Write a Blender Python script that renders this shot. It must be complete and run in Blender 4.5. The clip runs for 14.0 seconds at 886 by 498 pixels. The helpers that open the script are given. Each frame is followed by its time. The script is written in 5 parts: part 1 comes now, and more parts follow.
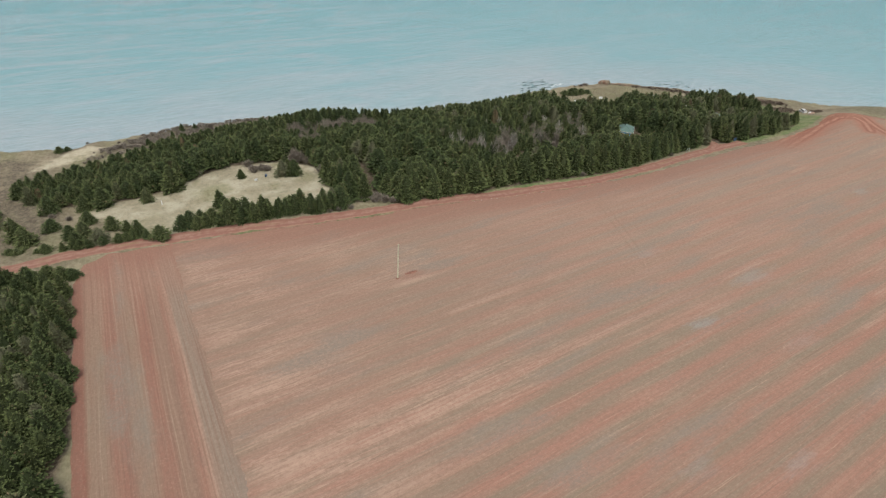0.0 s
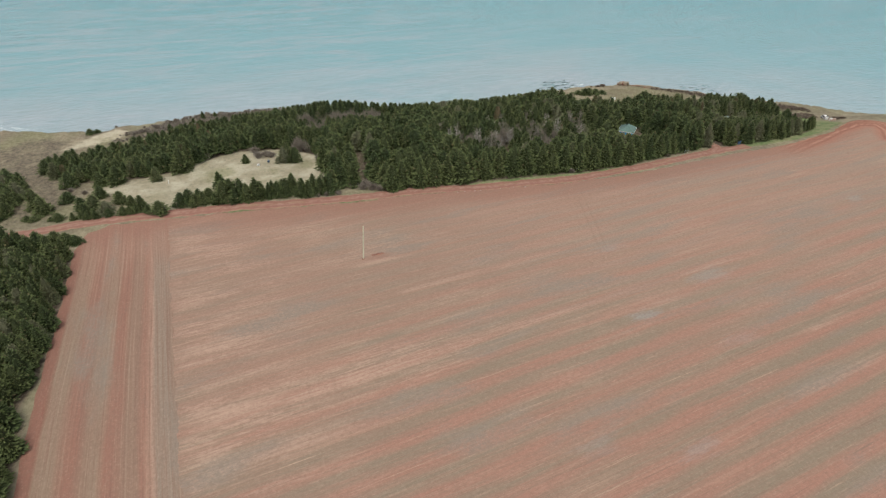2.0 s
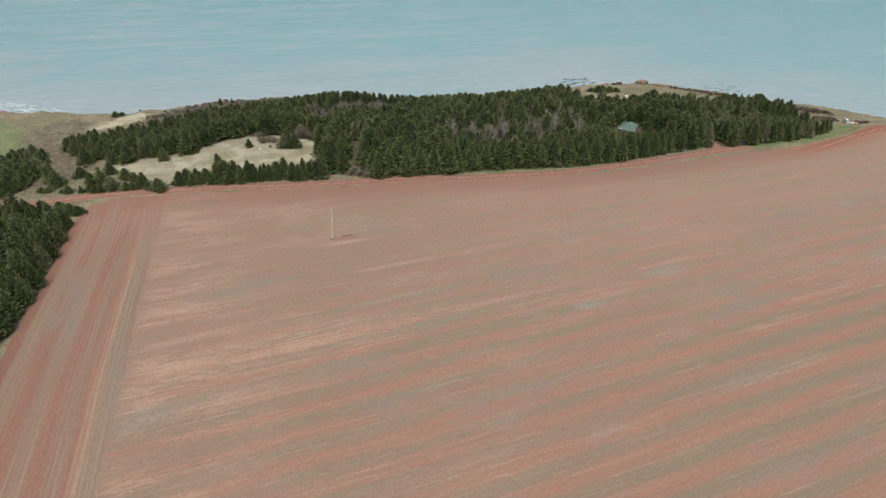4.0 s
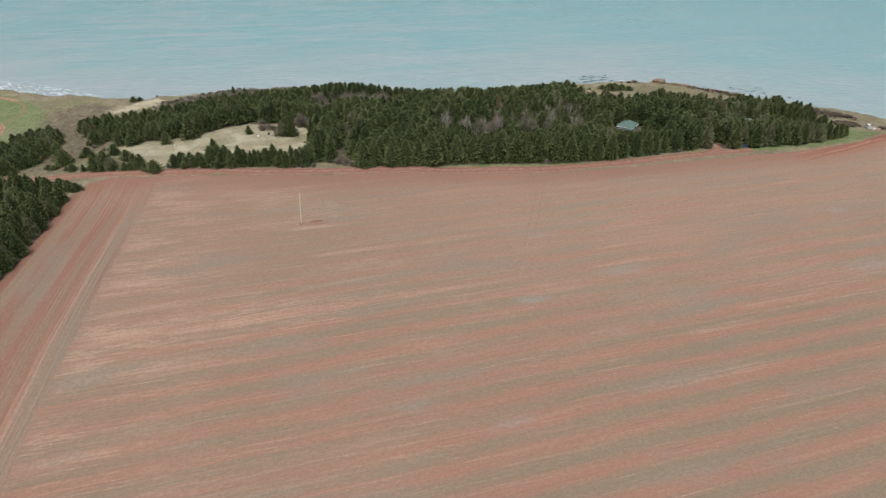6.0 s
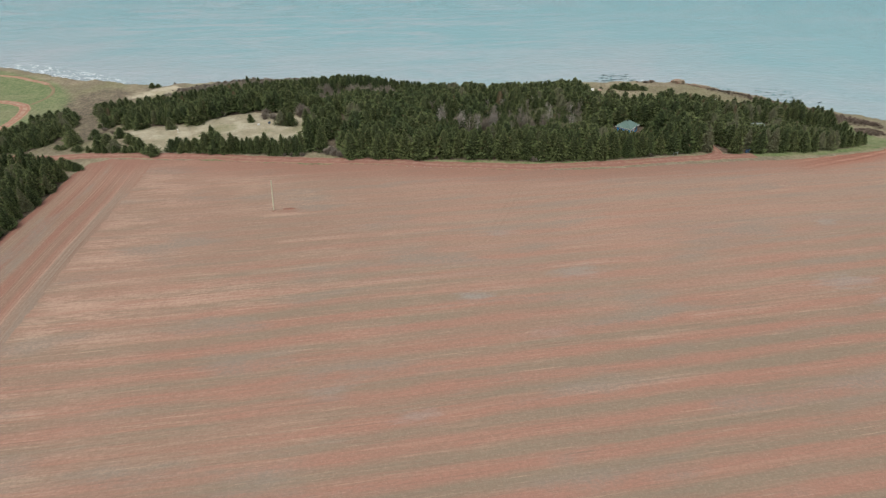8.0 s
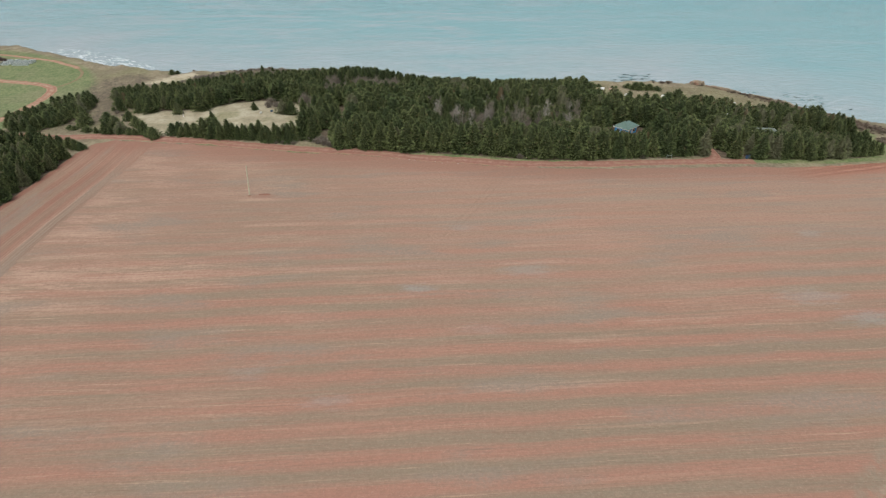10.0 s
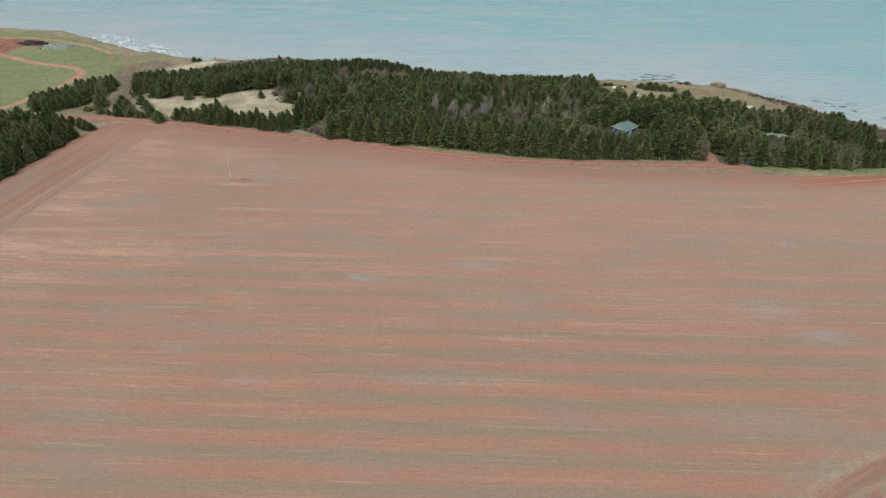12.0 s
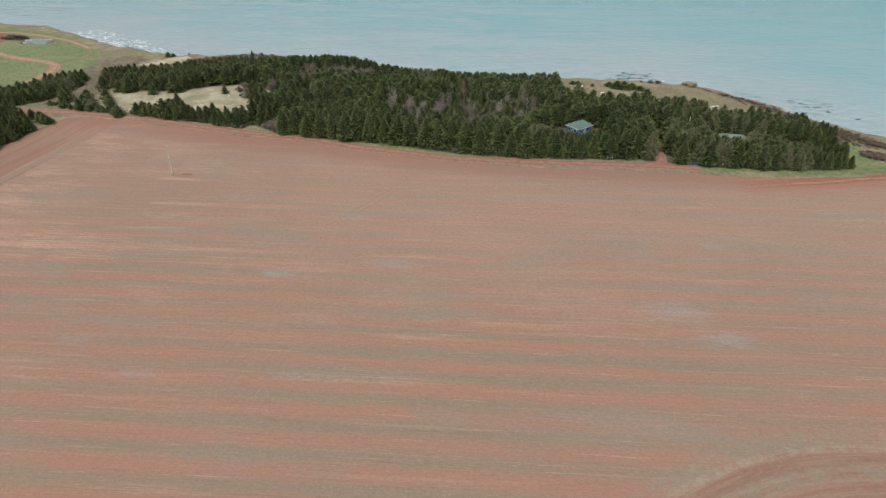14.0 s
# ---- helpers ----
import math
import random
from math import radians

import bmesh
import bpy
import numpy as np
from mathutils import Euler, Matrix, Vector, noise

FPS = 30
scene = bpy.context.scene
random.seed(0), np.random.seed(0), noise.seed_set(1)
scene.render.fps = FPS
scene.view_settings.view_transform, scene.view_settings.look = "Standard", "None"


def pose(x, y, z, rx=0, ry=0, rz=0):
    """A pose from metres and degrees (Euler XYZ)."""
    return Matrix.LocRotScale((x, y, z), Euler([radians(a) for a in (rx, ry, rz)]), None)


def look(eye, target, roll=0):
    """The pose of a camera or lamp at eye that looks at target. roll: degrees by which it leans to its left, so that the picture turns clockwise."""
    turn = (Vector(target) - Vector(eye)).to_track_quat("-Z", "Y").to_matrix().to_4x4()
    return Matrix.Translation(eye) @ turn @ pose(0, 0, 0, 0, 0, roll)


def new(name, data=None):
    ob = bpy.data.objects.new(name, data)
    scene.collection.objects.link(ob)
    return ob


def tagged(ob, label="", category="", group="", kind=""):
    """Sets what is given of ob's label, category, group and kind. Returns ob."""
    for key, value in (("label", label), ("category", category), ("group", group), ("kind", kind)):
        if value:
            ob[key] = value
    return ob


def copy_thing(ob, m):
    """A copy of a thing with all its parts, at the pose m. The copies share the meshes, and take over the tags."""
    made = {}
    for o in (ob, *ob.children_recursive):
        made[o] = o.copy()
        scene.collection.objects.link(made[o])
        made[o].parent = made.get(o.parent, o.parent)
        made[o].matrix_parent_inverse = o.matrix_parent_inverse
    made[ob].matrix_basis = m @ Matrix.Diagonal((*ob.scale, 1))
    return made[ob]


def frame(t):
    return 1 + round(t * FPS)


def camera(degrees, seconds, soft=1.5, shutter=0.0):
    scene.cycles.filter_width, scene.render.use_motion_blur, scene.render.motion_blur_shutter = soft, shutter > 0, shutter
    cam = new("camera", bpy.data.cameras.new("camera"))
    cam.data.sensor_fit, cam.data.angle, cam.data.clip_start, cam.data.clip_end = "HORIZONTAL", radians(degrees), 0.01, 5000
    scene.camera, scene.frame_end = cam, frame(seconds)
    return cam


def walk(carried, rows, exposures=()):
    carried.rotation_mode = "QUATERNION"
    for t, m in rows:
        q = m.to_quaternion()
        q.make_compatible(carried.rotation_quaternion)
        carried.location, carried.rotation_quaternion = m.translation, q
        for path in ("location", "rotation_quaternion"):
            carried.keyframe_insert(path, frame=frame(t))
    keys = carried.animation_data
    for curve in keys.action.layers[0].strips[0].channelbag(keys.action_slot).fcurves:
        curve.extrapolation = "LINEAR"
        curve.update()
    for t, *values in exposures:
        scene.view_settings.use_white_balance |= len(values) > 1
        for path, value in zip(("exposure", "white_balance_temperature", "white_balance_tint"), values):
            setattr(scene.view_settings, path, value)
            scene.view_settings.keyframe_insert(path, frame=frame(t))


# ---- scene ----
cam = camera(76.4, 14.0, 1.3)
METRES, EYE, TILT, LEAN, TURN = 143.1, 70.0, 0.0, 0.0, -30.4
ROWS = [
    (0.0, 0.0, 0.0, 0.0, 0.58, -31.93, -0.92),
    (0.5, 0.0345, -0.0119, 0.0007, 2.03, -31.9, -0.86),
    (1.0, 0.0691, -0.0229, 0.0013, 3.44, -31.88, -0.79),
    (1.5, 0.104, -0.0329, 0.0018, 4.84, -31.88, -0.73),
    (2.0, 0.1394, -0.0419, 0.002, 6.26, -31.89, -0.67),
    (2.5, 0.1749, -0.0494, 0.002, 7.65, -31.93, -0.6),
    (3.0, 0.2109, -0.0547, 0.0019, 9.06, -31.95, -0.54),
    (5.5, 0.3885, -0.0442, -0.0008, 15.78, -32.47, -0.28),
    (6.0, 0.423, -0.0367, -0.0019, 17.11, -32.52, -0.25),
    (6.5, 0.4575, -0.0277, -0.0025, 18.49, -32.65, -0.22),
    (7.0, 0.4915, -0.0173, -0.002, 19.81, -32.76, -0.19),
    (7.5, 0.5252, -0.006, -0.0017, 21.19, -32.88, -0.15),
    (8.0, 0.5583, 0.0066, -0.0028, 22.58, -32.95, -0.15),
    (10.5, 0.7199, 0.0804, -0.0081, 29.52, -33.42, -0.11),
    (11.0, 0.7508, 0.0975, -0.0091, 30.93, -33.53, -0.1),
    (11.5, 0.7813, 0.1151, -0.0096, 32.34, -33.66, -0.08),
    (12.0, 0.8116, 0.1339, -0.0105, 33.79, -33.73, -0.06),
    (12.5, 0.8411, 0.1526, -0.0107, 35.24, -33.8, -0.06),
    (13.0, 0.8703, 0.1723, -0.0111, 36.71, -33.9, -0.04),
    (13.5, 0.8994, 0.194, -0.0117, 37.29, -33.95, -0.01),
    (14.0, 0.9272, 0.216, -0.0125, 35.29, -33.94, -0.04),
]
walk(cam, [(t, pose(0, 0, EYE, TILT, LEAN, TURN) @ pose(METRES * x, METRES * y, METRES * z, 90 + pitch, roll, yaw)) for t, x, y, z, yaw, pitch, roll in ROWS])

# ---------------------------------------------------------------- light
SUN_DIR = (-0.15, -0.45, 0.88)          # towards the sun, veiled by cloud
world = bpy.data.worlds.new("overcast_sky")
scene.world = world
world.use_nodes = True
wt = world.node_tree
wt.nodes.clear()
w_out = wt.nodes.new("ShaderNodeOutputWorld")
w_bg = wt.nodes.new("ShaderNodeBackground")
w_sky = wt.nodes.new("ShaderNodeTexSky")
w_sky.sky_type = "NISHITA"
w_sky.sun_disc = False
w_sky.sun_elevation = math.asin(SUN_DIR[2] / Vector(SUN_DIR).length)
w_sky.sun_rotation = math.atan2(SUN_DIR[0], SUN_DIR[1])
w_sky.air_density, w_sky.dust_density, w_sky.ozone_density = 1.0, 4.0, 1.0
w_hsv = wt.nodes.new("ShaderNodeHueSaturation")
w_hsv.inputs["Saturation"].default_value = 0.35
wt.links.new(w_sky.outputs["Color"], w_hsv.inputs["Color"])
wt.links.new(w_hsv.outputs["Color"], w_bg.inputs["Color"])
w_bg.inputs["Strength"].default_value = 0.158
wt.links.new(w_bg.outputs["Background"], w_out.inputs["Surface"])
sun_data = bpy.data.lights.new("sun", "SUN")
sun_data.energy, sun_data.angle, sun_data.color = 1.3, radians(20), (1.0, 0.96, 0.9)
sun = new("sun", sun_data)
sun.matrix_world = look(SUN_DIR, (0, 0, 0))


# ---------------------------------------------------------------- node helpers
class Mat:
    """A small builder of node materials on the world position."""

    def __init__(self, name, rough=0.9, spec=0.3):
        self.mat = bpy.data.materials.new(name)
        self.mat.use_nodes = True
        self.t = self.mat.node_tree
        self.b = self.t.nodes["Principled BSDF"]
        self.b.inputs["Roughness"].default_value = rough
        self.b.inputs["Specular IOR Level"].default_value = spec

    def put(self, sock, v):
        if isinstance(v, bpy.types.NodeSocket):
            self.t.links.new(v, sock)
        elif isinstance(v, (tuple, list)) and len(v) == 3 and sock.type == "RGBA":
            sock.default_value = (*v, 1)
        else:
            sock.default_value = v

    def node(self, kind, **kw):
        n = self.t.nodes.new(kind)
        for k, v in kw.items():
            self.put(n.inputs[k], v)
        return n

    def pos(self):
        return self.node("ShaderNodeNewGeometry").outputs["Position"]

    def obpos(self):
        return self.node("ShaderNodeTexCoord").outputs["Object"]

    def attr(self, name):
        n = self.node("ShaderNodeAttribute")
        n.attribute_name = name
        return n.outputs["Fac"]

    def xyz(self, v):
        n = self.node("ShaderNodeSeparateXYZ", Vector=v)
        return n.outputs[0], n.outputs[1], n.outputs[2]

    def vec(self, x, y, z=0.0):
        return self.node("ShaderNodeCombineXYZ", X=x, Y=y, Z=z).outputs[0]

    def m(self, op, a, b=0.0, c=0.0):
        n = self.t.nodes.new("ShaderNodeMath")
        n.operation = op
        for i, v in enumerate((a, b, c)):
            self.put(n.inputs[i], v)
        return n.outputs[0]

    def noise(self, v, scale=1.0, detail=3.0, rough=0.55, warp=0.0):
        n = self.node("ShaderNodeTexNoise", Vector=v, Scale=scale, Detail=detail, Roughness=rough, Distortion=warp)
        return n.outputs["Fac"]

    def step(self, v, lo, hi, a=0.0, b=1.0):
        n = self.t.nodes.new("ShaderNodeMapRange")
        n.interpolation_type = "SMOOTHSTEP"
        for k, x in (("Value", v), ("From Min", lo), ("From Max", hi), ("To Min", a), ("To Max", b)):
            self.put(n.inputs[k], x)
        return n.outputs["Result"]

    def mix(self, f, a, b):
        n = self.t.nodes.new("ShaderNodeMix")
        n.data_type = "RGBA"
        self.put(n.inputs[0], f)
        self.put(n.inputs[6], a)
        self.put(n.inputs[7], b)
        return n.outputs[2]

    def fmix(self, f, a, b):
        n = self.t.nodes.new("ShaderNodeMix")
        n.data_type = "FLOAT"
        self.put(n.inputs[0], f)
        self.put(n.inputs[2], a)
        self.put(n.inputs[3], b)
        return n.outputs[0]

    def ramp(self, v, stops):
        n = self.node("ShaderNodeValToRGB", Fac=v)
        e = n.color_ramp.elements
        while len(e) < len(stops):
            e.new(0.5)
        for q, (at, rgb) in zip(e, stops):
            q.position = at
            q.color = (*rgb, 1)
        return n.outputs["Color"]

    def bump(self, h, strength=0.5, dist=0.1):
        n = self.node("ShaderNodeBump", Strength=strength, Distance=dist, Height=h)
        self.put(self.b.inputs["Normal"], n.outputs[0])

    def color(self, c):
        self.put(self.b.inputs["Base Color"], c)
        return self.mat


def simple(name, rgb, rough=0.8, spec=0.3, scale=3.0, vary=0.25, metal=0.0):
    """A material of one paint with grain and weathering."""
    k = Mat(name, rough, spec)
    k.b.inputs["Metallic"].default_value = metal
    p = k.obpos()
    n = k.noise(p, scale, 4)
    n2 = k.noise(p, scale * 9, 2)
    f = k.m("ADD", k.m("MULTIPLY", n, 0.7), k.m("MULTIPLY", n2, 0.3))
    dark = tuple(c * (1 - vary) for c in rgb)
    lite = tuple(min(1, c * (1 + vary)) for c in rgb)
    k.bump(n2, 0.2, 0.01)
    return k.color(k.mix(k.step(f, 0.3, 0.7), dark, lite))


# ---------------------------------------------------------------- plan
SEA = -16.0


def smooth(a, b, v):
    u = np.clip((np.asarray(v, float) - a) / (b - a), 0, 1)
    return u * u * (3 - 2 * u)


def land(x, y):
    """Height of the open land, before the cliffs."""
    return (-0.3 - 3.4 * smooth(50, 132, y) - 2.0 * smooth(132, 205, y) - 4.0 * smooth(150, 250, x) * smooth(110, 135, y))


def sdist(px, py, poly, closed=True):
    """Signed distance to a polygon, positive inside; or plain distance to a line."""
    px, py = np.asarray(px, float), np.asarray(py, float)
    best = np.full(px.shape, 1e9)
    inside = np.zeros(px.shape, bool)
    n = len(poly)
    for i in range(n if closed else n - 1):
        (ax, ay), (bx, by) = poly[i], poly[(i + 1) % n]
        dx, dy = bx - ax, by - ay
        u = np.clip(((px - ax) * dx + (py - ay) * dy) / (dx * dx + dy * dy), 0, 1)
        best = np.minimum(best, np.hypot(px - ax - u * dx, py - ay - u * dy))
        if closed and ay != by:
            hit = ((ay > py) != (by > py)) & (px < (bx - ax) * (py - ay) / (by - ay) + ax)
            inside ^= hit
    return np.where(inside, best, -best) if closed else best


def wob(x, y, size, seed=0.0):
    """Smooth noise about zero, over numpy arrays."""
    x, y = np.asarray(x, float) / size, np.asarray(y, float) / size
    out = np.zeros(np.broadcast(x, y).shape)
    for k, (a, b, c) in enumerate(((1.0, 0.6, 0.0), (-0.7, 1.1, 1.7), (1.9, -1.3, 4.1), (2.3, 2.9, 2.2), (-3.7, 2.1, 5.0))):
        out += np.sin(a * x + b * y + c + seed * (k + 1)) / (1 + 0.6 * k)
    return out / 2.4


COAST = [(-900, 420), (-300, 300), (-170, 282), (-126, 279), (-115, 271), (-103, 265), (-84, 254), (-63, 241), (-40, 231.5), (-29, 227.5), (-19, 223), (3, 226), (17, 231),
         (36, 228), (52, 224), (64, 216), (82, 208), (102, 202), (122, 200), (142, 199), (157, 205), (193, 210), (212, 211), (222, 205), (239, 194), (249, 174),
         (262, 158), (275, 144), (285, 112), (304, 40), (330, -80), (420, -900), (-900, -900)]
FIELD_FAR = [(-19.2, 128), (-17.4, 135.2), (-12, 138.2), (6, 135.2), (28, 130.6), (50, 125.6), (75, 121.6), (92, 117.4), (109, 113.0),
             (130, 109.8), (153, 109.0), (178, 109.6), (205, 107.8), (232, 110.8), (249, 115.8), (257, 116.6), (261, 112), (266, 100), (292, 30), (320, -80)]
ROAD = [(-75, 128), (-58, 139), (-47, 143), (-34, 141.5), (-18, 142), (3, 139.0), (18, 136.0), (46, 129.6), (69, 125.8), (95, 119.2),
        (120, 114.2), (140, 113.3), (158, 113.4), (174, 114.2), (184, 113.8), (192, 113.0)]
ROAD_GAP = [(176.5, 114.6), (180.6, 116.8), (182.2, 120), (183, 127), (184, 140)]
TRACK_A = [(-75, 118), (-65, 146), (-62.6, 165), (-62.2, 178), (-63.2, 192), (-66.4, 201), (-73, 206.5), (-83, 210.3), (-98, 214.5), (-116, 223), (-160, 243)]
TRACK_B = [(-190, 262), (-147, 259.5), (-131, 259.8), (-118, 257), (-105, 252), (-90, 246), (-80, 239.5), (-74, 235.5), (-70, 231.5)]
FOREST = [(49, 141), (57, 138.5), (61, 129.5), (75, 126.6), (93, 124.4), (110, 120.6), (127, 117.2), (146, 117), (167, 119), (176.5, 120),
          (187, 116.8), (209, 114.4), (229, 116.8), (238, 122), (243, 134), (246, 144), (244, 153), (237, 160), (226, 164), (214, 161),
          (208, 163), (195, 167), (180, 161), (165, 159), (157, 166), (157, 185), (146, 193), (133, 194), (121, 194), (108, 196), (97, 198), (82, 206),
          (69, 214.5), (55, 216), (46, 213), (30, 212), (12, 209), (-7, 201), (-20, 197), (-31, 198), (-34, 190), (-24, 175), (-15, 170.5),
          (-1, 169), (6, 172), (15, 178), (25, 182), (36, 180), (44, 175), (50, 166), (48, 152)]
WOOD_WEST = [(-21, -60), (-20.8, 60), (-23.2, 68), (-20.4, 74), (-20.0, 110), (-20.4, 124), (-26, 130), (-34, 134), (-46, 134), (-60, 128), (-75, 110), (-75, -60)]
HEDGE = [(-52, 147), (-42, 147), (-37, 158), (-36, 168), (-38, 181), (-44, 187), (-50, 174), (-57, 157)]
GREEN = [(-62, 138), (-56, 150), (-54, 165), (-50, 178), (-47, 190), (-50, 206), (-60, 224), (-75, 240), (-102, 258), (-130, 268), (-700, 380), (-700, 60), (-80, 100)]
CLEARING = [(-17, 168), (-2, 168), (6, 171), (15, 177), (25, 181), (36, 179), (50, 168), (48, 141), (20, 139), (4, 141), (-8, 150)]
DUNE = [(-31, 206), (-20, 208.4), (-11, 212), (-8, 216), (-14, 219.5), (-23, 215.5)]
SCRUB = [(-50, 186), (-34, 180), (-27, 192), (-27, 206), (-31, 219), (-42, 224), (-54, 212)]
SCRUB_SHORE = [(-16, 206), (-6, 207), (8, 212), (30, 214), (48, 212), (62, 208), (62, 219), (46, 227), (26, 233), (10, 230), (-4, 221), (-12, 214)]
SCRUB_EAST = [(224, 164), (236, 158), (244, 146), (250, 146), (262, 140), (266, 142), (258, 158), (248, 174), (238, 192), (222, 204), (214, 207), (226, 196), (236, 180), (240, 168)]
SCRUB_NEAR = [(-42, 146), (-30, 151), (-22, 158), (-20, 168), (-28, 184), (-40, 186), (-36, 168)]
VERGE = [(84, 122.4), (104, 118.6), (118, 115.8), (134, 114.4), (138, 117), (118, 120.5), (104, 124), (88, 126.5)]
VERGE_FIELD = [(14, 133.4), (28, 130.4), (50, 125.4), (75, 121.4), (92, 117.2), (109, 112.8), (118, 111.4), (118, 112.0), (109, 114.2), (92, 118.8), (75, 123.2), (50, 127.1), (28, 132.1), (14, 135)]
VERGE_EAST = [(184, 112.6), (210, 110.4), (232, 112.8), (250, 118), (254, 128), (252, 140), (256, 152), (248, 148), (242, 126), (228, 119), (208, 116.5), (186, 117)]
BARE_SOIL = [(-200, 214), (-126, 217), (-123, 226), (-122, 240), (-125, 250), (-136, 258), (-160, 257), (-200, 262)]
LOOPS = [[(190, 104), (204, 106.4), (221, 110), (240, 114.4), (250, 115), (257, 112.5), (259, 108), (254, 102), (248, 95), (240, 84)],
         [(200, 101.5), (222, 106.5), (238, 110.6), (249, 111.4), (254, 108), (252, 103), (243, 96)]]      # where machines turn at the eastern end
HUMPS = (((254.0, 112.0), 9.0, 1.3), ((-14.0, 217.0), 9.0, 0.8))


def height(x, y):
    """Height of the ground sheet, with cliffs and dunes."""
    x, y = np.asarray(x, float), np.asarray(y, float)
    z = land(x, y) + 0.22 * wob(x, y, 14.0) + 0.1 * wob(x, y, 4.0, 2.0)
    for (hx, hy), r, h in HUMPS:
        z = z + h * np.exp(-((x - hx) ** 2 + (y - hy) ** 2) / (r * r))
    c = sdist(x, y, COAST) + 1.6 * wob(x, y, 7.0, 1.0)
    rough = 0.9 * wob(x, y, 2.5, 3.0) * smooth(-8, -2, c) * (1 - smooth(0, 2.5, c))
    return SEA - 1.6 + (z - SEA + 1.6) * smooth(-5.5, 1.2, c) + rough


def h1(x, y):
    return float(height(np.array([x]), np.array([y]))[0])


def grid_mesh(name, xs, ys, zfun, mat, attrs=()):
    X, Y = np.meshgrid(xs, ys)
    return sheet(name, X, Y, zfun, mat, attrs)


def sheet(name, X, Y, zfun, mat, attrs=()):
    rows, cols = X.shape
    co = np.stack([X, Y, zfun(X, Y)], -1).reshape(-1, 3)
    i = (np.arange(rows - 1)[:, None] * cols + np.arange(cols - 1)[None]).ravel()
    quads = np.stack([i, i + 1, i + 1 + cols, i + cols], 1)
    ob = mesh_object(name, co, quads, mat)
    for key, fun in attrs:
        a = ob.data.attributes.new(key, "FLOAT", "POINT")
        a.data.foreach_set("value", fun(X, Y).ravel().astype(np.float32))
    for p in ob.data.polygons:
        p.use_smooth = True
    return ob


def mesh_object(name, co, faces, mat, parent=None):
    me = bpy.data.meshes.new(name)
    co, faces = np.asarray(co, np.float32), np.asarray(faces, np.int32)
    n, k = faces.shape
    me.vertices.add(len(co))
    me.vertices.foreach_set("co", co.ravel())
    me.loops.add(n * k)
    me.loops.foreach_set("vertex_index", faces.ravel())
    me.polygons.add(n)
    me.polygons.foreach_set("loop_start", np.arange(n, dtype=np.int32) * k)
    me.update(calc_edges=True)
    me.materials.append(mat)
    ob = new(name, me)
    ob.parent = parent
    return ob


def part(name, bm, mat, parent=None, label=""):
    me = bpy.data.meshes.new(name)
    bm.normal_update()
    bm.to_mesh(me)
    bm.free()
    me.materials.append(mat)
    ob = new(name, me)
    ob.parent = parent
    if label:
        ob["label"] = label
    return ob


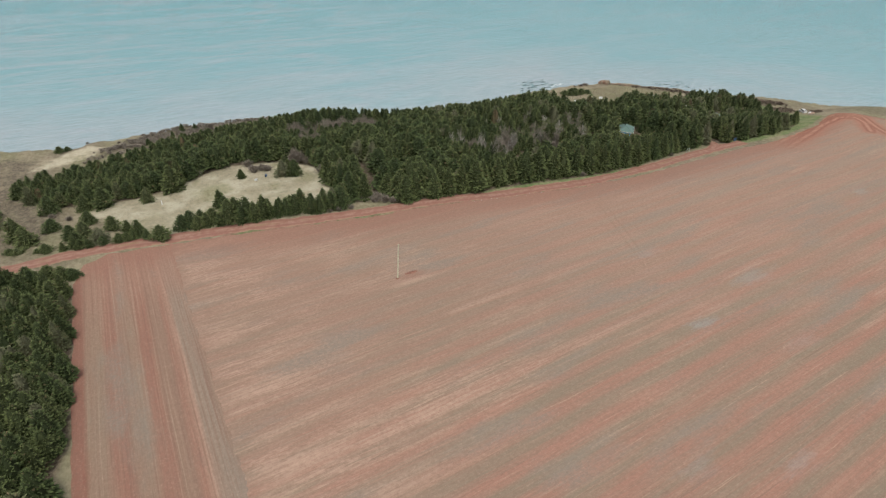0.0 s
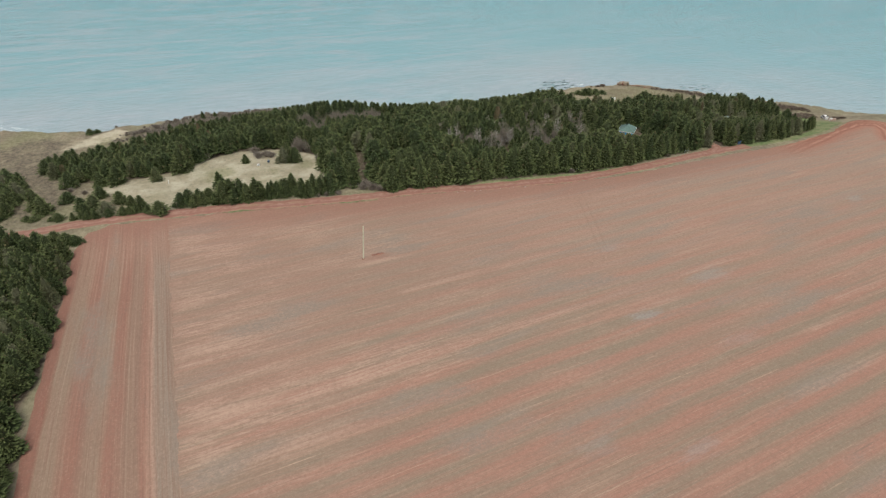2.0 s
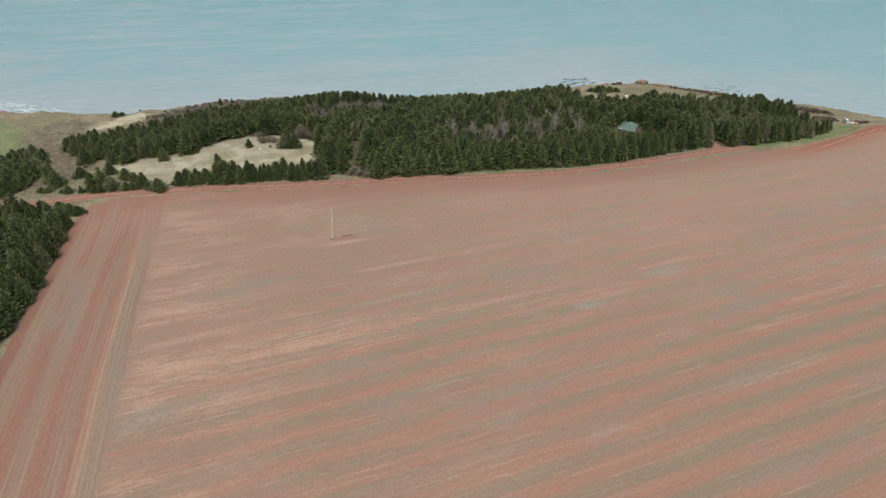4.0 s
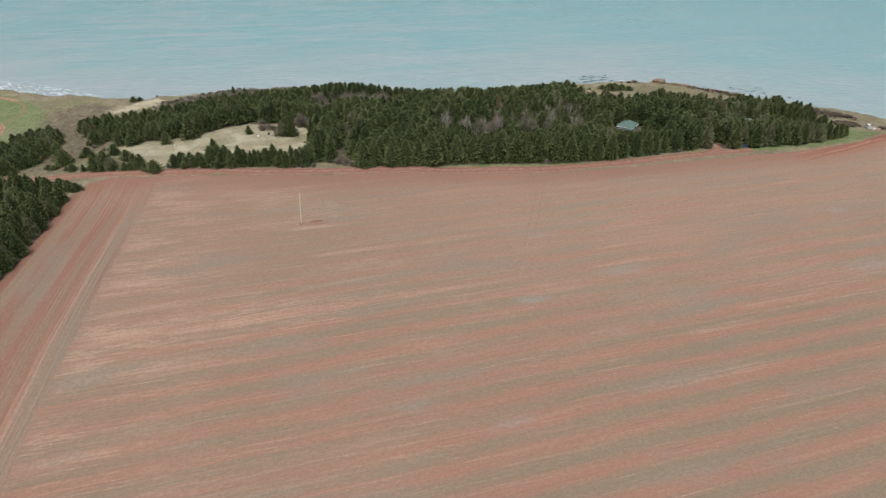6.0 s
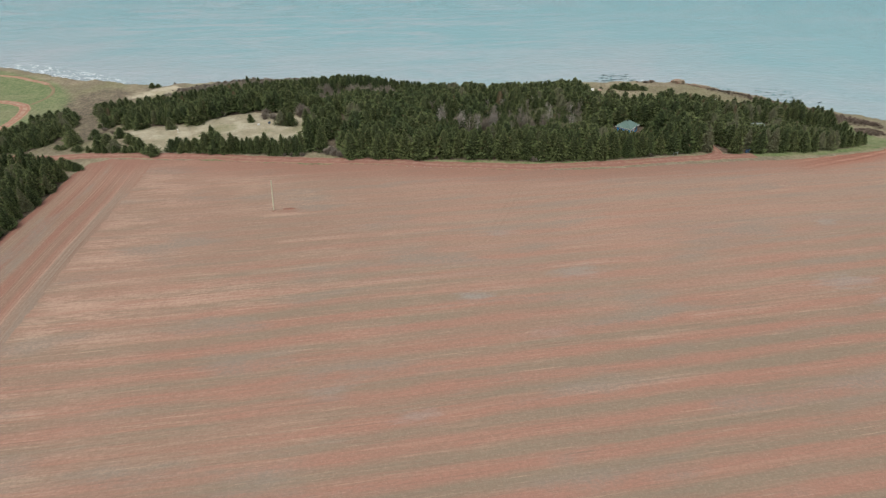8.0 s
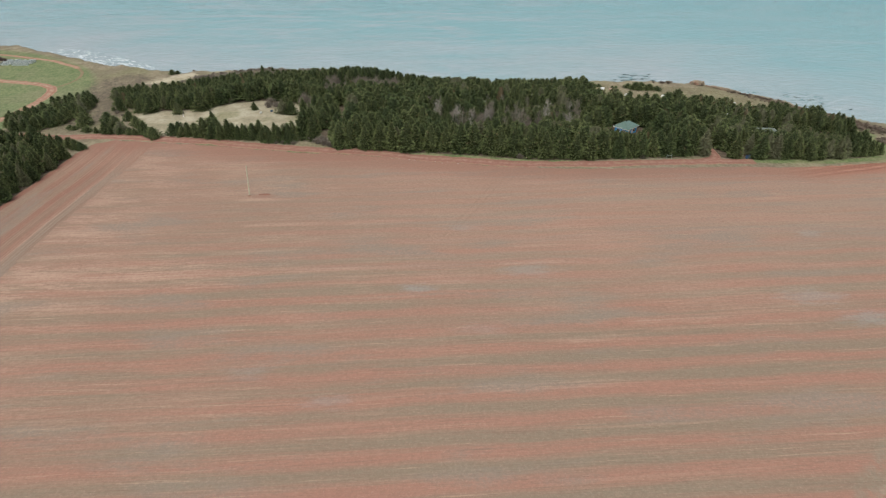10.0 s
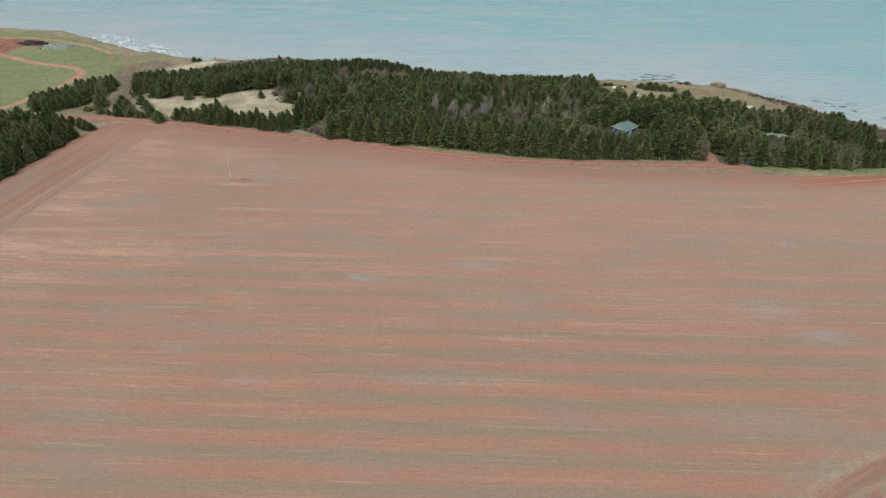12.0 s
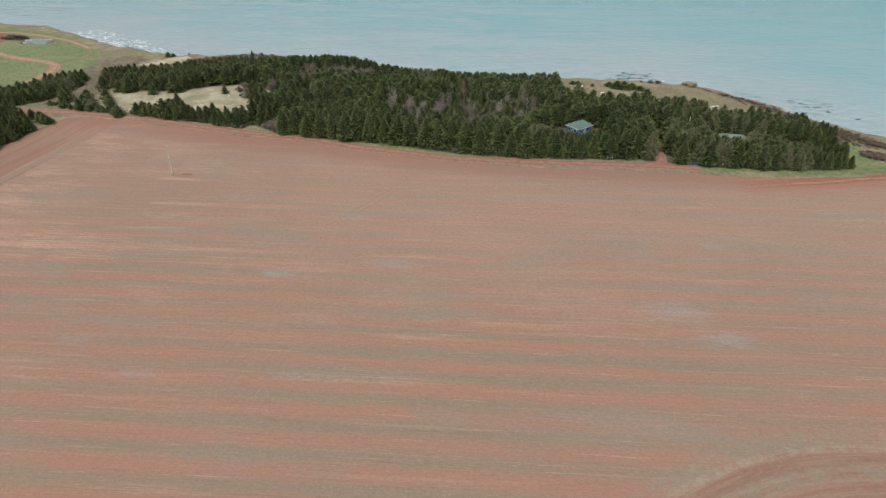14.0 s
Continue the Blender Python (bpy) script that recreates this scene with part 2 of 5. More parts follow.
# ---------------------------------------------------------------- materials: ground
def field_material():
    k = Mat("tilled_red_soil", 0.95, 0.15)
    p = k.pos()
    x, y, _ = k.xyz(p)
    big = k.noise(p, 0.012, 2)
    mid = k.noise(p, 0.05, 3)
    # across the rows: turned by two degrees and gently warped
    v = k.m("ADD", k.m("SUBTRACT", y, k.m("MULTIPLY", x, 0.026)), k.m("MULTIPLY", k.m("SUBTRACT", k.noise(p, 0.01, 1), 0.5), 1.0))
    # headland: the outer rows run along the western edge
    head = k.m("LESS_THAN", k.m("ADD", x, k.m("MULTIPLY", k.m("SUBTRACT", k.noise(p, 0.2, 4, 0.7), 0.5), 2.6)), 1.6)
    hx = k.m("ADD", x, k.m("MULTIPLY", k.m("SUBTRACT", big, 0.5), 1.2))
    # turning rows at the near eastern corner
    r = k.m("SQRT", k.m("ADD", k.m("POWER", k.m("SUBTRACT", x, 188.0), 2.0), k.m("POWER", k.m("ADD", y, 39.5), 2.0)))
    turn = k.m("LESS_THAN", k.m("ADD", r, k.m("MULTIPLY", k.m("SUBTRACT", mid, 0.5), 3.0)), 54.5)
    across = k.fmix(turn, k.fmix(head, v, hx), r)
    along = k.fmix(head, x, y)

    def streak(a, b, seed, detail=3, rough=0.55):
        return k.noise(k.vec(k.m("MULTIPLY", along, a), k.m("MULTIPLY", across, b), seed), 1.0, detail, rough)

    band = streak(0.006, 0.10, 3.0, 2)
    lane = k.m("SINE", k.m("SUBTRACT", k.m("MULTIPLY", k.m("ADD", across, k.m("MULTIPLY", k.m("SUBTRACT", mid, 0.5), 1.6)), 1.192), 3.91))
    lane = k.m("MULTIPLY", lane, k.m("SUBTRACT", 1.0, head))
    amp = k.m("MULTIPLY", k.step(k.noise(k.vec(k.m("MULTIPLY", along, 0.012), k.m("MULTIPLY", across, 0.05), 77.0), 1.0, 2), 0.3, 0.62, 0.08, 0.27), k.m("MULTIPLY", k.fmix(head, k.m("MAXIMUM", k.step(x, 8.0, 44.0, 0.4, 1.0), k.step(y, 14.0, 46.0, 1.0, 0.0)), 0.9), k.step(y, 60.0, 100.0, 1.0, 0.4)))
    thin = streak(0.03, 1.1, 7.0, 3, 0.65)
    fine = streak(0.12, 4.5, 11.0, 2, 0.6)
    grain = k.noise(p, 1.7, 4, 0.65)
    f = k.m("ADD", k.m("MULTIPLY", lane, amp), k.m("MULTIPLY", k.m("SUBTRACT", band, 0.5), 0.38))
    f = k.m("ADD", f, k.m("MULTIPLY", k.m("SUBTRACT", thin, 0.5), 0.6))
    f = k.m("ADD", f, k.m("MULTIPLY", k.m("SUBTRACT", fine, 0.5), 0.35))
    f = k.m("ADD", f, k.m("MULTIPLY", k.m("SUBTRACT", k.noise(p, 0.03, 4, 0.6), 0.5), 0.5))
    calm = k.step(k.m("ADD", y, k.m("MULTIPLY", big, 20.0)), 62.0, 108.0, 1.0, 0.5)
    f = k.m("MULTIPLY", f, calm)
    c = k.mix(k.step(f, -0.28, 0.28), RED, TAN)
    line = streak(0.022, 0.62, 27.0, 3, 0.6)
    c = k.mix(k.step(line, 0.55, 0.66, 0.0, 0.3), c, (0.225, 0.18, 0.13))
    line2 = streak(0.03, 0.8, 57.0, 3, 0.6)
    c = k.mix(k.step(line2, 0.56, 0.67, 0.0, 0.38), c, (0.40, 0.26, 0.185))
    # dry pale crests of the rows
    pale_f = streak(0.022, 1.0, 19.0, 5, 0.65)
    west = k.step(k.m("ABSOLUTE", k.m("SUBTRACT", x, 20.0)), 16.0, 60.0, 0.09, 0.0)
    pale_lo = k.m("SUBTRACT", 0.62, west)
    c = k.mix(k.m("MULTIPLY", k.step(pale_f, pale_lo, k.m("ADD", pale_lo, 0.14)), k.step(k.noise(p, 0.06, 3), 0.4, 0.58, 0.1, 0.6)), c, PALE)
    # dry crust: broken patches combed by the harrow
    crust = k.step(k.noise(k.vec(k.m("MULTIPLY", x, 0.035), k.m("MULTIPLY", y, 0.075), 14.0), 1.0, 4, 0.6), 0.47, 0.66)
    crust = k.m("MULTIPLY", crust, k.m("MULTIPLY", k.step(y, 22.0, 48.0, 0.25, 1.0), k.step(k.m("ABSOLUTE", k.m("SUBTRACT", x, 24.0)), 10.0, 75.0, 0.85, 0.35)))
    teeth = streak(0.16, 2.1, 83.0, 3, 0.7)
    c = k.mix(k.m("MULTIPLY", crust, k.step(teeth, 0.42, 0.6, 0.1, 0.75)), c, (0.47, 0.325, 0.235))
    dash = streak(0.045, 1.6, 91.0, 4, 0.7)
    c = k.mix(k.m("MULTIPLY", calm, k.step(dash, 0.59, 0.70, 0.0, 0.55)), c, (0.48, 0.34, 0.235))
    c = k.mix(k.m("MULTIPLY", calm, k.step(dash, 0.43, 0.32, 0.0, 0.5)), c, (0.2, 0.135, 0.1))
    # the drier middle of the field, east of the freshly worked ground
    drier = k.m("MULTIPLY", k.step(k.m("ADD", y, k.m("MULTIPLY", k.m("SUBTRACT", mid, 0.5), 40.0)), 30.0, 76.0), k.step(k.m("ADD", x, k.m("MULTIPLY", k.m("SUBTRACT", mid, 0.5), 24.0)), 50.0, 104.0, 0.3, 1.0))
    c = k.mix(k.m("MULTIPLY", drier, 0.5), c, k.mix(k.step(streak(0.012, 0.3, 66.0, 4, 0.65), 0.4, 0.6), (0.375, 0.232, 0.168), (0.33, 0.262, 0.2)))
    film_ = streak(0.014, 0.17, 99.0, 5, 0.68)
    c = k.mix(k.m("MULTIPLY", drier, k.step(film_, 0.52, 0.68, 0.0, 0.55)), c, GREY)
    c = k.mix(k.m("MULTIPLY", drier, k.step(film_, 0.48, 0.34, 0.0, 0.55)), c, (0.40, 0.245, 0.18))
    c = k.mix(k.m("MULTIPLY", drier, k.step(streak(0.03, 0.7, 103.0, 5, 0.7), 0.58, 0.72, 0.0, 0.6)), c, (0.45, 0.325, 0.245))
    # long dry crests where the rows meet the headland: offset along x, row, half width, reach
    comb = streak(0.06, 2.2, 63.0, 4, 0.7)
    for x0, row, half, reach, s in ((4, 55.0, 1.5, 16, 0.55), (18, 54.3, 1.2, 30, 0.95), (60, 54.3, 0.8, 34, 0.6), (106, 54.5, 0.7, 20, 0.65), (2, 74.0, 1.6, 12, 0.6), (46, 75.4, 1.0, 26, 0.6),
                                    (70, 75.0, 1.2, 22, 0.5), (0, 106.0, 1.3, 12, 0.5), (41, 90.0, 1.2, 17, 0.65), (177, 82.2, 0.8, 14, 0.5), (87, 48.2, 0.8, 16, 0.5), (109, 61.3, 0.7, 16, 0.5),
                                    (2, 90.2, 1.6, 9, 0.5), (114, 29.8, 0.9, 20, 0.5), (42, 62.8, 1.0, 26, 0.4), (4, 45.0, 1.8, 36, 0.6), (4, 63.2, 1.4, 22, 0.45), (98, 19.2, 1.1, 34, 0.6), (3, 27.9, 1.0, 17, 0.95), (3, 48.0, 1.6, 7, 0.8), (2, 56.6, 1.0, 18, 0.7), (128, 34.1, 0.9, 30, 0.5)):
        near = k.step(k.m("ABSOLUTE", k.m("SUBTRACT", k.m("SUBTRACT", y, k.m("MULTIPLY", x, 0.026)), row)), half * 0.3, half * 1.3, 1.0, 0.0)
        span = k.m("MULTIPLY", k.step(x, x0 - 2.0, x0 + 3.0), k.step(x, x0 + reach * 0.4, x0 + reach, 1.0, 0.0))
        c = k.mix(k.m("MULTIPLY", k.m("MULTIPLY", near, span), k.step(comb, 0.38, 0.58, 0.15 * s, 0.85 * s)), c, (0.48, 0.335, 0.245))
    # headland: bands of turned and settled soil along the western edge, combed by the harrow
    comb = k.noise(k.vec(k.m("MULTIPLY", y, 0.02), k.m("MULTIPLY", hx, 2.6), 70.0), 1.0, 4, 0.7)
    sway = k.m("MULTIPLY", k.m("SUBTRACT", k.noise(k.vec(k.m("MULTIPLY", y, 0.05), k.m("MULTIPLY", hx, 0.3), 8.0), 1.0, 3, 0.6), 0.5), 1.6)
    t_ = k.m("DIVIDE", k.m("ADD", k.m("ADD", hx, sway), 20.0), 24.0)
    edge_red, settled, turned, dull, crest, silty = (0.225, 0.088, 0.06), (0.275, 0.203, 0.143), (0.275, 0.138, 0.098), (0.255, 0.168, 0.12), (0.40, 0.255, 0.185), (0.265, 0.21, 0.158)
    bands = k.ramp(t_, [(0.075, edge_red), (0.11, settled), (0.2, settled), (0.255, turned), (0.31, turned), (0.36, dull), (0.44, settled), (0.49, turned), (0.55, turned), (0.59, dull),
                        (0.66, dull), (0.69, turned), (0.74, crest), (0.77, silty), (0.85, silty), (0.9, dull)])
    bands = k.mix(k.step(k.noise(k.vec(k.m("MULTIPLY", y, 0.035), k.m("MULTIPLY", hx, 0.5), 58.0), 1.0, 4, 0.65), 0.44, 0.66, 0.0, 0.5), bands, (0.27, 0.168, 0.122))
    bands = k.mix(k.step(k.m("ADD", y, k.m("MULTIPLY", k.m("SUBTRACT", mid, 0.5), 30.0)), 98.0, 122.0, 0.0, 0.7), bands, (0.315, 0.18, 0.13))
    bands = k.mix(k.step(comb, 0.49, 0.36, 0.0, 0.6), bands, (0.2, 0.11, 0.08))
    bands = k.mix(k.step(comb, 0.53, 0.66, 0.0, 0.45), bands, (0.40, 0.295, 0.21))
    c = k.mix(k.m("MULTIPLY", head, 0.92), c, bands)
    # pale crumbs where the rows run out on the headland
    fan = k.m("MULTIPLY", k.step(x, 1.0, 4.0), k.step(x, 8.0, 34.0, 1.0, 0.0))
    fan = k.m("MULTIPLY", fan, k.step(k.noise(k.vec(k.m("MULTIPLY", x, 0.05), k.m("MULTIPLY", y, 0.2), 44.0), 1.0, 4, 0.65), 0.44, 0.6))
    c = k.mix(k.m("MULTIPLY", fan, k.step(streak(0.25, 2.6, 48.0, 4, 0.7), 0.42, 0.56, 0.05, 0.65)), c, (0.485, 0.325, 0.24))
    # wheel tracks that slant across the rows
    off = k.m("SUBTRACT", x, k.m("ADD", 95.5, k.m("MULTIPLY", k.m("SUBTRACT", y, 70.0), 0.5)))
    pair = k.m("ABSOLUTE", k.m("SUBTRACT", k.m("ABSOLUTE", off), 1.0))
    track = k.m("MULTIPLY", k.step(pair, 0.15, 0.5, 1.0, 0.0), k.m("MULTIPLY", k.step(y, 66.0, 74.0), k.step(y, 96.0, 106.0, 1.0, 0.0)))
    c = k.mix(k.m("MULTIPLY", track, 0.2), c, (0.22, 0.155, 0.11))
    for wx in (22.2, 26.4):
        rut = k.m("MULTIPLY", k.step(k.m("ABSOLUTE", k.m("SUBTRACT", x, k.m("ADD", wx, k.m("MULTIPLY", k.m("SUBTRACT", y, 55.0), 0.03)))), 0.2, 0.55, 1.0, 0.0), k.m("MULTIPLY", k.step(y, 50.0, 52.0), k.step(y, 57.0, 60.0, 1.0, 0.0)))
        c = k.mix(k.m("MULTIPLY", rut, 0.2), c, (0.22, 0.15, 0.11))
    # grey-green film of weeds and damp silt
    grey = k.m("MULTIPLY", k.step(k.noise(k.vec(k.m("MULTIPLY", along, 0.03), k.m("MULTIPLY", across, 0.12), 31.0), 1.0, 4, 0.6), 0.52, 0.7), k.step(grain, 0.3, 0.6, 0.3, 0.85))
    c = k.mix(grey, c, GREY)
    ragged = k.noise(k.vec(k.m("MULTIPLY", x, 0.16), k.m("MULTIPLY", y, 0.7), 37.0), 1.0, 5, 0.7)
    for gx, gy, gr, s in ((88.0, 48.8, 2.1, 0.7), (181.5, 67.6, 2.0, 0.5), (112.0, 54.7, 3.4, 0.45), (98.9, 73.3, 2.0, 0.4), (166, 43.4, 3.4, 0.5), (174, 36.6, 3.2, 0.6), (73.6, 19.9, 2.2, 0.4), (60, 27, 2.4, 0.3), (100, 36, 2.4, 0.25)):
        d = k.m("SQRT", k.m("ADD", k.m("POWER", k.m("MULTIPLY", k.m("SUBTRACT", x, gx), 0.38), 2.0), k.m("POWER", k.m("SUBTRACT", y, gy), 2.0)))
        c = k.mix(k.step(k.m("ADD", d, k.m("MULTIPLY", k.m("SUBTRACT", ragged, 0.5), gr * 2.6)), gr * 0.1, gr, s, 0.0), c, SILT)
    ragged = k.noise(p, 0.5, 4, 0.7)
    arcs = streak(0.05, 1.1, 41.0, 4, 0.7)
    c = k.mix(k.m("MULTIPLY", turn, 0.75), c, k.mix(k.step(arcs, 0.42, 0.6), (0.235, 0.125, 0.088), (0.30, 0.19, 0.138)))
    for r0, half, s in ((56.2, 1.8, 0.55), (54.6, 0.7, 0.5), (50.6, 1.5, 0.6), (46.0, 1.2, 0.4)):
        ring = k.m("MULTIPLY", k.step(k.m("ABSOLUTE", k.m("SUBTRACT", r, r0)), half * 0.4, half * 1.4, 1.0, 0.0), k.step(ragged, 0.36, 0.6, 0.1 * s, s))
        c = k.mix(ring, c, (0.245, 0.235, 0.175) if r0 != 54.6 else (0.36, 0.31, 0.23))
    # the freshly turned furrow along the western edge and the damp far headland
    edge = k.attr("edge")
    fresh = k.m("MAXIMUM", k.step(k.m("ADD", x, k.m("MULTIPLY", k.m("SUBTRACT", fine, 0.5), 1.5)), -18.3, -17.5, 0.95, 0.0),
                k.step(k.m("ADD", edge, k.m("MULTIPLY", k.m("SUBTRACT", streak(0.02, 0.4, 5.0), 0.5), 14.0)), 2.0, 13.0, 0.65, 0.0))
    c = k.mix(fresh, c, DAMP)
    loop = k.attr("loop")
    wide_loop = k.m("MULTIPLY", k.step(k.m("ADD", loop, k.m("MULTIPLY", k.m("SUBTRACT", mid, 0.5), 5.0)), 0.8, 5.0, 1.0, 0.0), k.step(x, 188.0, 225.0))
    c = k.mix(k.m("MULTIPLY", wide_loop, 0.75), c, (0.34, 0.15, 0.10))
    rut = k.step(k.m("ABSOLUTE", k.m("SUBTRACT", loop, 1.1)), 0.2, 0.8, 1.0, 0.0)
    c = k.mix(k.m("MULTIPLY", k.m("MULTIPLY", rut, wide_loop), k.step(grain, 0.3, 0.6, 0.4, 0.9)), c, (0.24, 0.095, 0.062))
    c = k.mix(k.m("MULTIPLY", k.m("MULTIPLY", k.step(loop, 0.2, 0.9, 1.0, 0.0), wide_loop), 0.5), c, (0.45, 0.26, 0.18))
    d = k.m("SQRT", k.m("ADD", k.m("POWER", k.m("SUBTRACT", x, 47.0), 2.0), k.m("POWER", k.m("MULTIPLY", k.m("SUBTRACT", y, 93.6), 2.2), 2.0)))
    c = k.mix(k.step(d, 0.8, 5.0, 0.45, 0.0), c, DAMP)
    clod = streak(0.9, 3.4, 95.0, 3, 0.7)
    c = k.mix(k.step(clod, 0.5, 0.32, 0.0, 0.28), c, (0.19, 0.125, 0.09))
    c = k.mix(k.step(clod, 0.54, 0.7, 0.0, 0.24), c, (0.45, 0.31, 0.23))
    c = k.mix(k.step(grain, 0.35, 0.7, 0.0, 0.3), c, (0.19, 0.12, 0.085))
    c = k.mix(k.step(k.noise(p, 3.2, 3, 0.7), 0.5, 0.75, 0.0, 0.28), c, (0.46, 0.32, 0.24))
    k.bump(k.m("ADD", k.m("MULTIPLY", fine, 0.7), k.m("MULTIPLY", grain, 0.6)), 0.7, 0.12)
    return k.color(c)


RED, TAN, PALE, GREY, SILT, DAMP = (0.338, 0.182, 0.132), (0.24, 0.194, 0.138), (0.44, 0.305, 0.215), (0.25, 0.22, 0.176), (0.29, 0.285, 0.255), (0.265, 0.132, 0.095)


def ground_material():
    k = Mat("coastal_grass", 0.95, 0.15)
    p = k.pos()
    grain = k.noise(p, 1.3, 4, 0.65)
    mid = k.noise(p, 0.16, 4, 0.6)
    big = k.noise(p, 0.035, 3)
    wig = k.m("MULTIPLY", k.m("SUBTRACT", k.noise(p, 0.3, 4, 0.65), 0.5), 6.0)

    def zone(name, soft=1.5, shift=0.0, w=1.0):
        return k.step(k.m("ADD", k.m("ADD", k.attr(name), shift), k.m("MULTIPLY", wig, w)), -soft, soft)

    dry = k.mix(k.step(mid, 0.35, 0.65), (0.195, 0.168, 0.108), (0.285, 0.245, 0.165))
    dry = k.mix(k.step(big, 0.42, 0.62, 0.0, 0.6), dry, (0.165, 0.17, 0.085))
    dry = k.mix(k.step(k.noise(p, 0.06, 4, 0.65), 0.48, 0.64, 0.0, 0.55), dry, (0.15, 0.122, 0.088))
    green = k.mix(k.step(mid, 0.3, 0.7), (0.115, 0.165, 0.066), (0.165, 0.205, 0.092))
    green = k.mix(k.step(big, 0.45, 0.7, 0.0, 0.6), green, (0.22, 0.21, 0.125))
    pale = k.mix(k.step(mid, 0.35, 0.68), (0.285, 0.255, 0.17), (0.45, 0.41, 0.3))
    pale = k.mix(k.step(k.noise(p, 0.07, 3), 0.5, 0.68, 0.0, 0.7), pale, (0.215, 0.215, 0.115))
    scrub = k.mix(k.step(grain, 0.3, 0.7), (0.085, 0.07, 0.05), (0.165, 0.135, 0.098))
    litter = k.mix(k.step(grain, 0.3, 0.7), (0.055, 0.042, 0.03), (0.12, 0.09, 0.062))
    soil = k.mix(k.step(mid, 0.3, 0.7), (0.16, 0.065, 0.048), (0.26, 0.12, 0.085))
    c = k.mix(zone("green", 2.5), dry, green)
    c = k.mix(zone("pale", 1.5), c, pale)
    c = k.mix(k.m("MULTIPLY", zone("scrub", 3.0, -1.0, 2.0), k.step(k.noise(p, 0.22, 4, 0.65), 0.34, 0.58, 0.3, 0.95)), c, scrub)
    c = k.mix(k.m("MULTIPLY", zone("sand", 1.5, 0.0, 0.6), k.step(k.noise(p, 0.3, 4, 0.65), 0.35, 0.6, 0.25, 0.95)), c, (0.46, 0.41, 0.3))
    c = k.mix(zone("verge", 0.6, 0.0, 0.35), c, k.mix(k.step(mid, 0.4, 0.62), (0.125, 0.18, 0.065), (0.2, 0.215, 0.105)))
    balk = k.mix(k.step(k.noise(p, 0.11, 4, 0.65), 0.44, 0.58), (0.235, 0.135, 0.095), k.mix(k.step(mid, 0.4, 0.62), (0.13, 0.155, 0.065), (0.225, 0.195, 0.11)))
    c = k.mix(zone("balk", 0.6, 0.6, 0.4), c, balk)
    c = k.mix(zone("litter", 0.8, 0.6, 0.4), c, litter)
    c = k.mix(zone("soil", 2.0), c, soil)
    # red sandstone where the ground breaks away to the sea
    nz = k.xyz(k.node("ShaderNodeNewGeometry").outputs["Normal"])[2]
    _, _, z = k.xyz(p)
    bed = k.noise(k.vec(k.m("MULTIPLY", z, 0.1), z, 0.0), 1.6, 3)
    rock = k.mix(k.step(bed, 0.35, 0.65), (0.27, 0.1, 0.065), (0.42, 0.2, 0.13))
    c = k.mix(k.step(nz, 0.72, 0.86, 1.0, 0.0), c, rock)
    c = k.mix(k.step(z, -15.0, -13.0, 1.0, 0.0), c, k.mix(k.step(grain, 0.4, 0.6), (0.24, 0.12, 0.085), (0.34, 0.22, 0.16)))
    c = k.mix(k.step(grain, 0.45, 0.75, 0.0, 0.35), c, k.mix(0.5, c, (0.08, 0.07, 0.04)))
    tuft = k.noise(k.vec(k.m("MULTIPLY", k.xyz(p)[0], 0.9), k.m("MULTIPLY", k.xyz(p)[1], 0.6), 5.0), 1.0, 5, 0.7)
    c = k.mix(k.step(tuft, 0.42, 0.62, 0.0, 0.35), c, k.mix(0.55, c, (0.46, 0.40, 0.28)))
    c = k.mix(k.step(tuft, 0.5, 0.34, 0.0, 0.4), c, k.mix(0.6, c, (0.09, 0.08, 0.05)))
    k.bump(k.m("ADD", grain, mid), 0.8, 0.25)
    return k.color(c)


def road_material(name, worn, dusty, rutted):
    k = Mat(name, 0.95, 0.15)
    p = k.pos()
    a = k.m("ABSOLUTE", k.m("ADD", k.attr("across"), k.m("MULTIPLY", k.m("SUBTRACT", k.noise(p, 0.25, 3), 0.5), 0.25)))
    n = k.noise(p, 0.6, 4, 0.6)
    g = k.noise(p, 3.0, 3)
    c = k.mix(k.step(n, 0.35, 0.65), worn, dusty)
    rut = k.m("MULTIPLY", k.step(a, 0.25, 0.45), k.step(a, 0.6, 0.8, 1.0, 0.0))
    c = k.mix(k.m("MULTIPLY", rut, 0.7), c, rutted)
    mid = k.m("MULTIPLY", k.step(a, 0.1, 0.3, 1.0, 0.0), k.step(k.noise(p, 0.12, 3), 0.5, 0.65))
    c = k.mix(k.m("MULTIPLY", mid, 0.5), c, (0.27, 0.2, 0.11))
    c = k.mix(k.step(k.m("ADD", a, k.m("MULTIPLY", k.m("SUBTRACT", n, 0.5), 0.8)), 0.8, 1.0, 0.0, 0.8), c, (0.3, 0.21, 0.12))
    c = k.mix(k.step(g, 0.5, 0.75, 0.0, 0.25), c, (0.2, 0.09, 0.06))
    k.bump(k.m("ADD", n, g), 0.6, 0.1)
    return k.color(c)


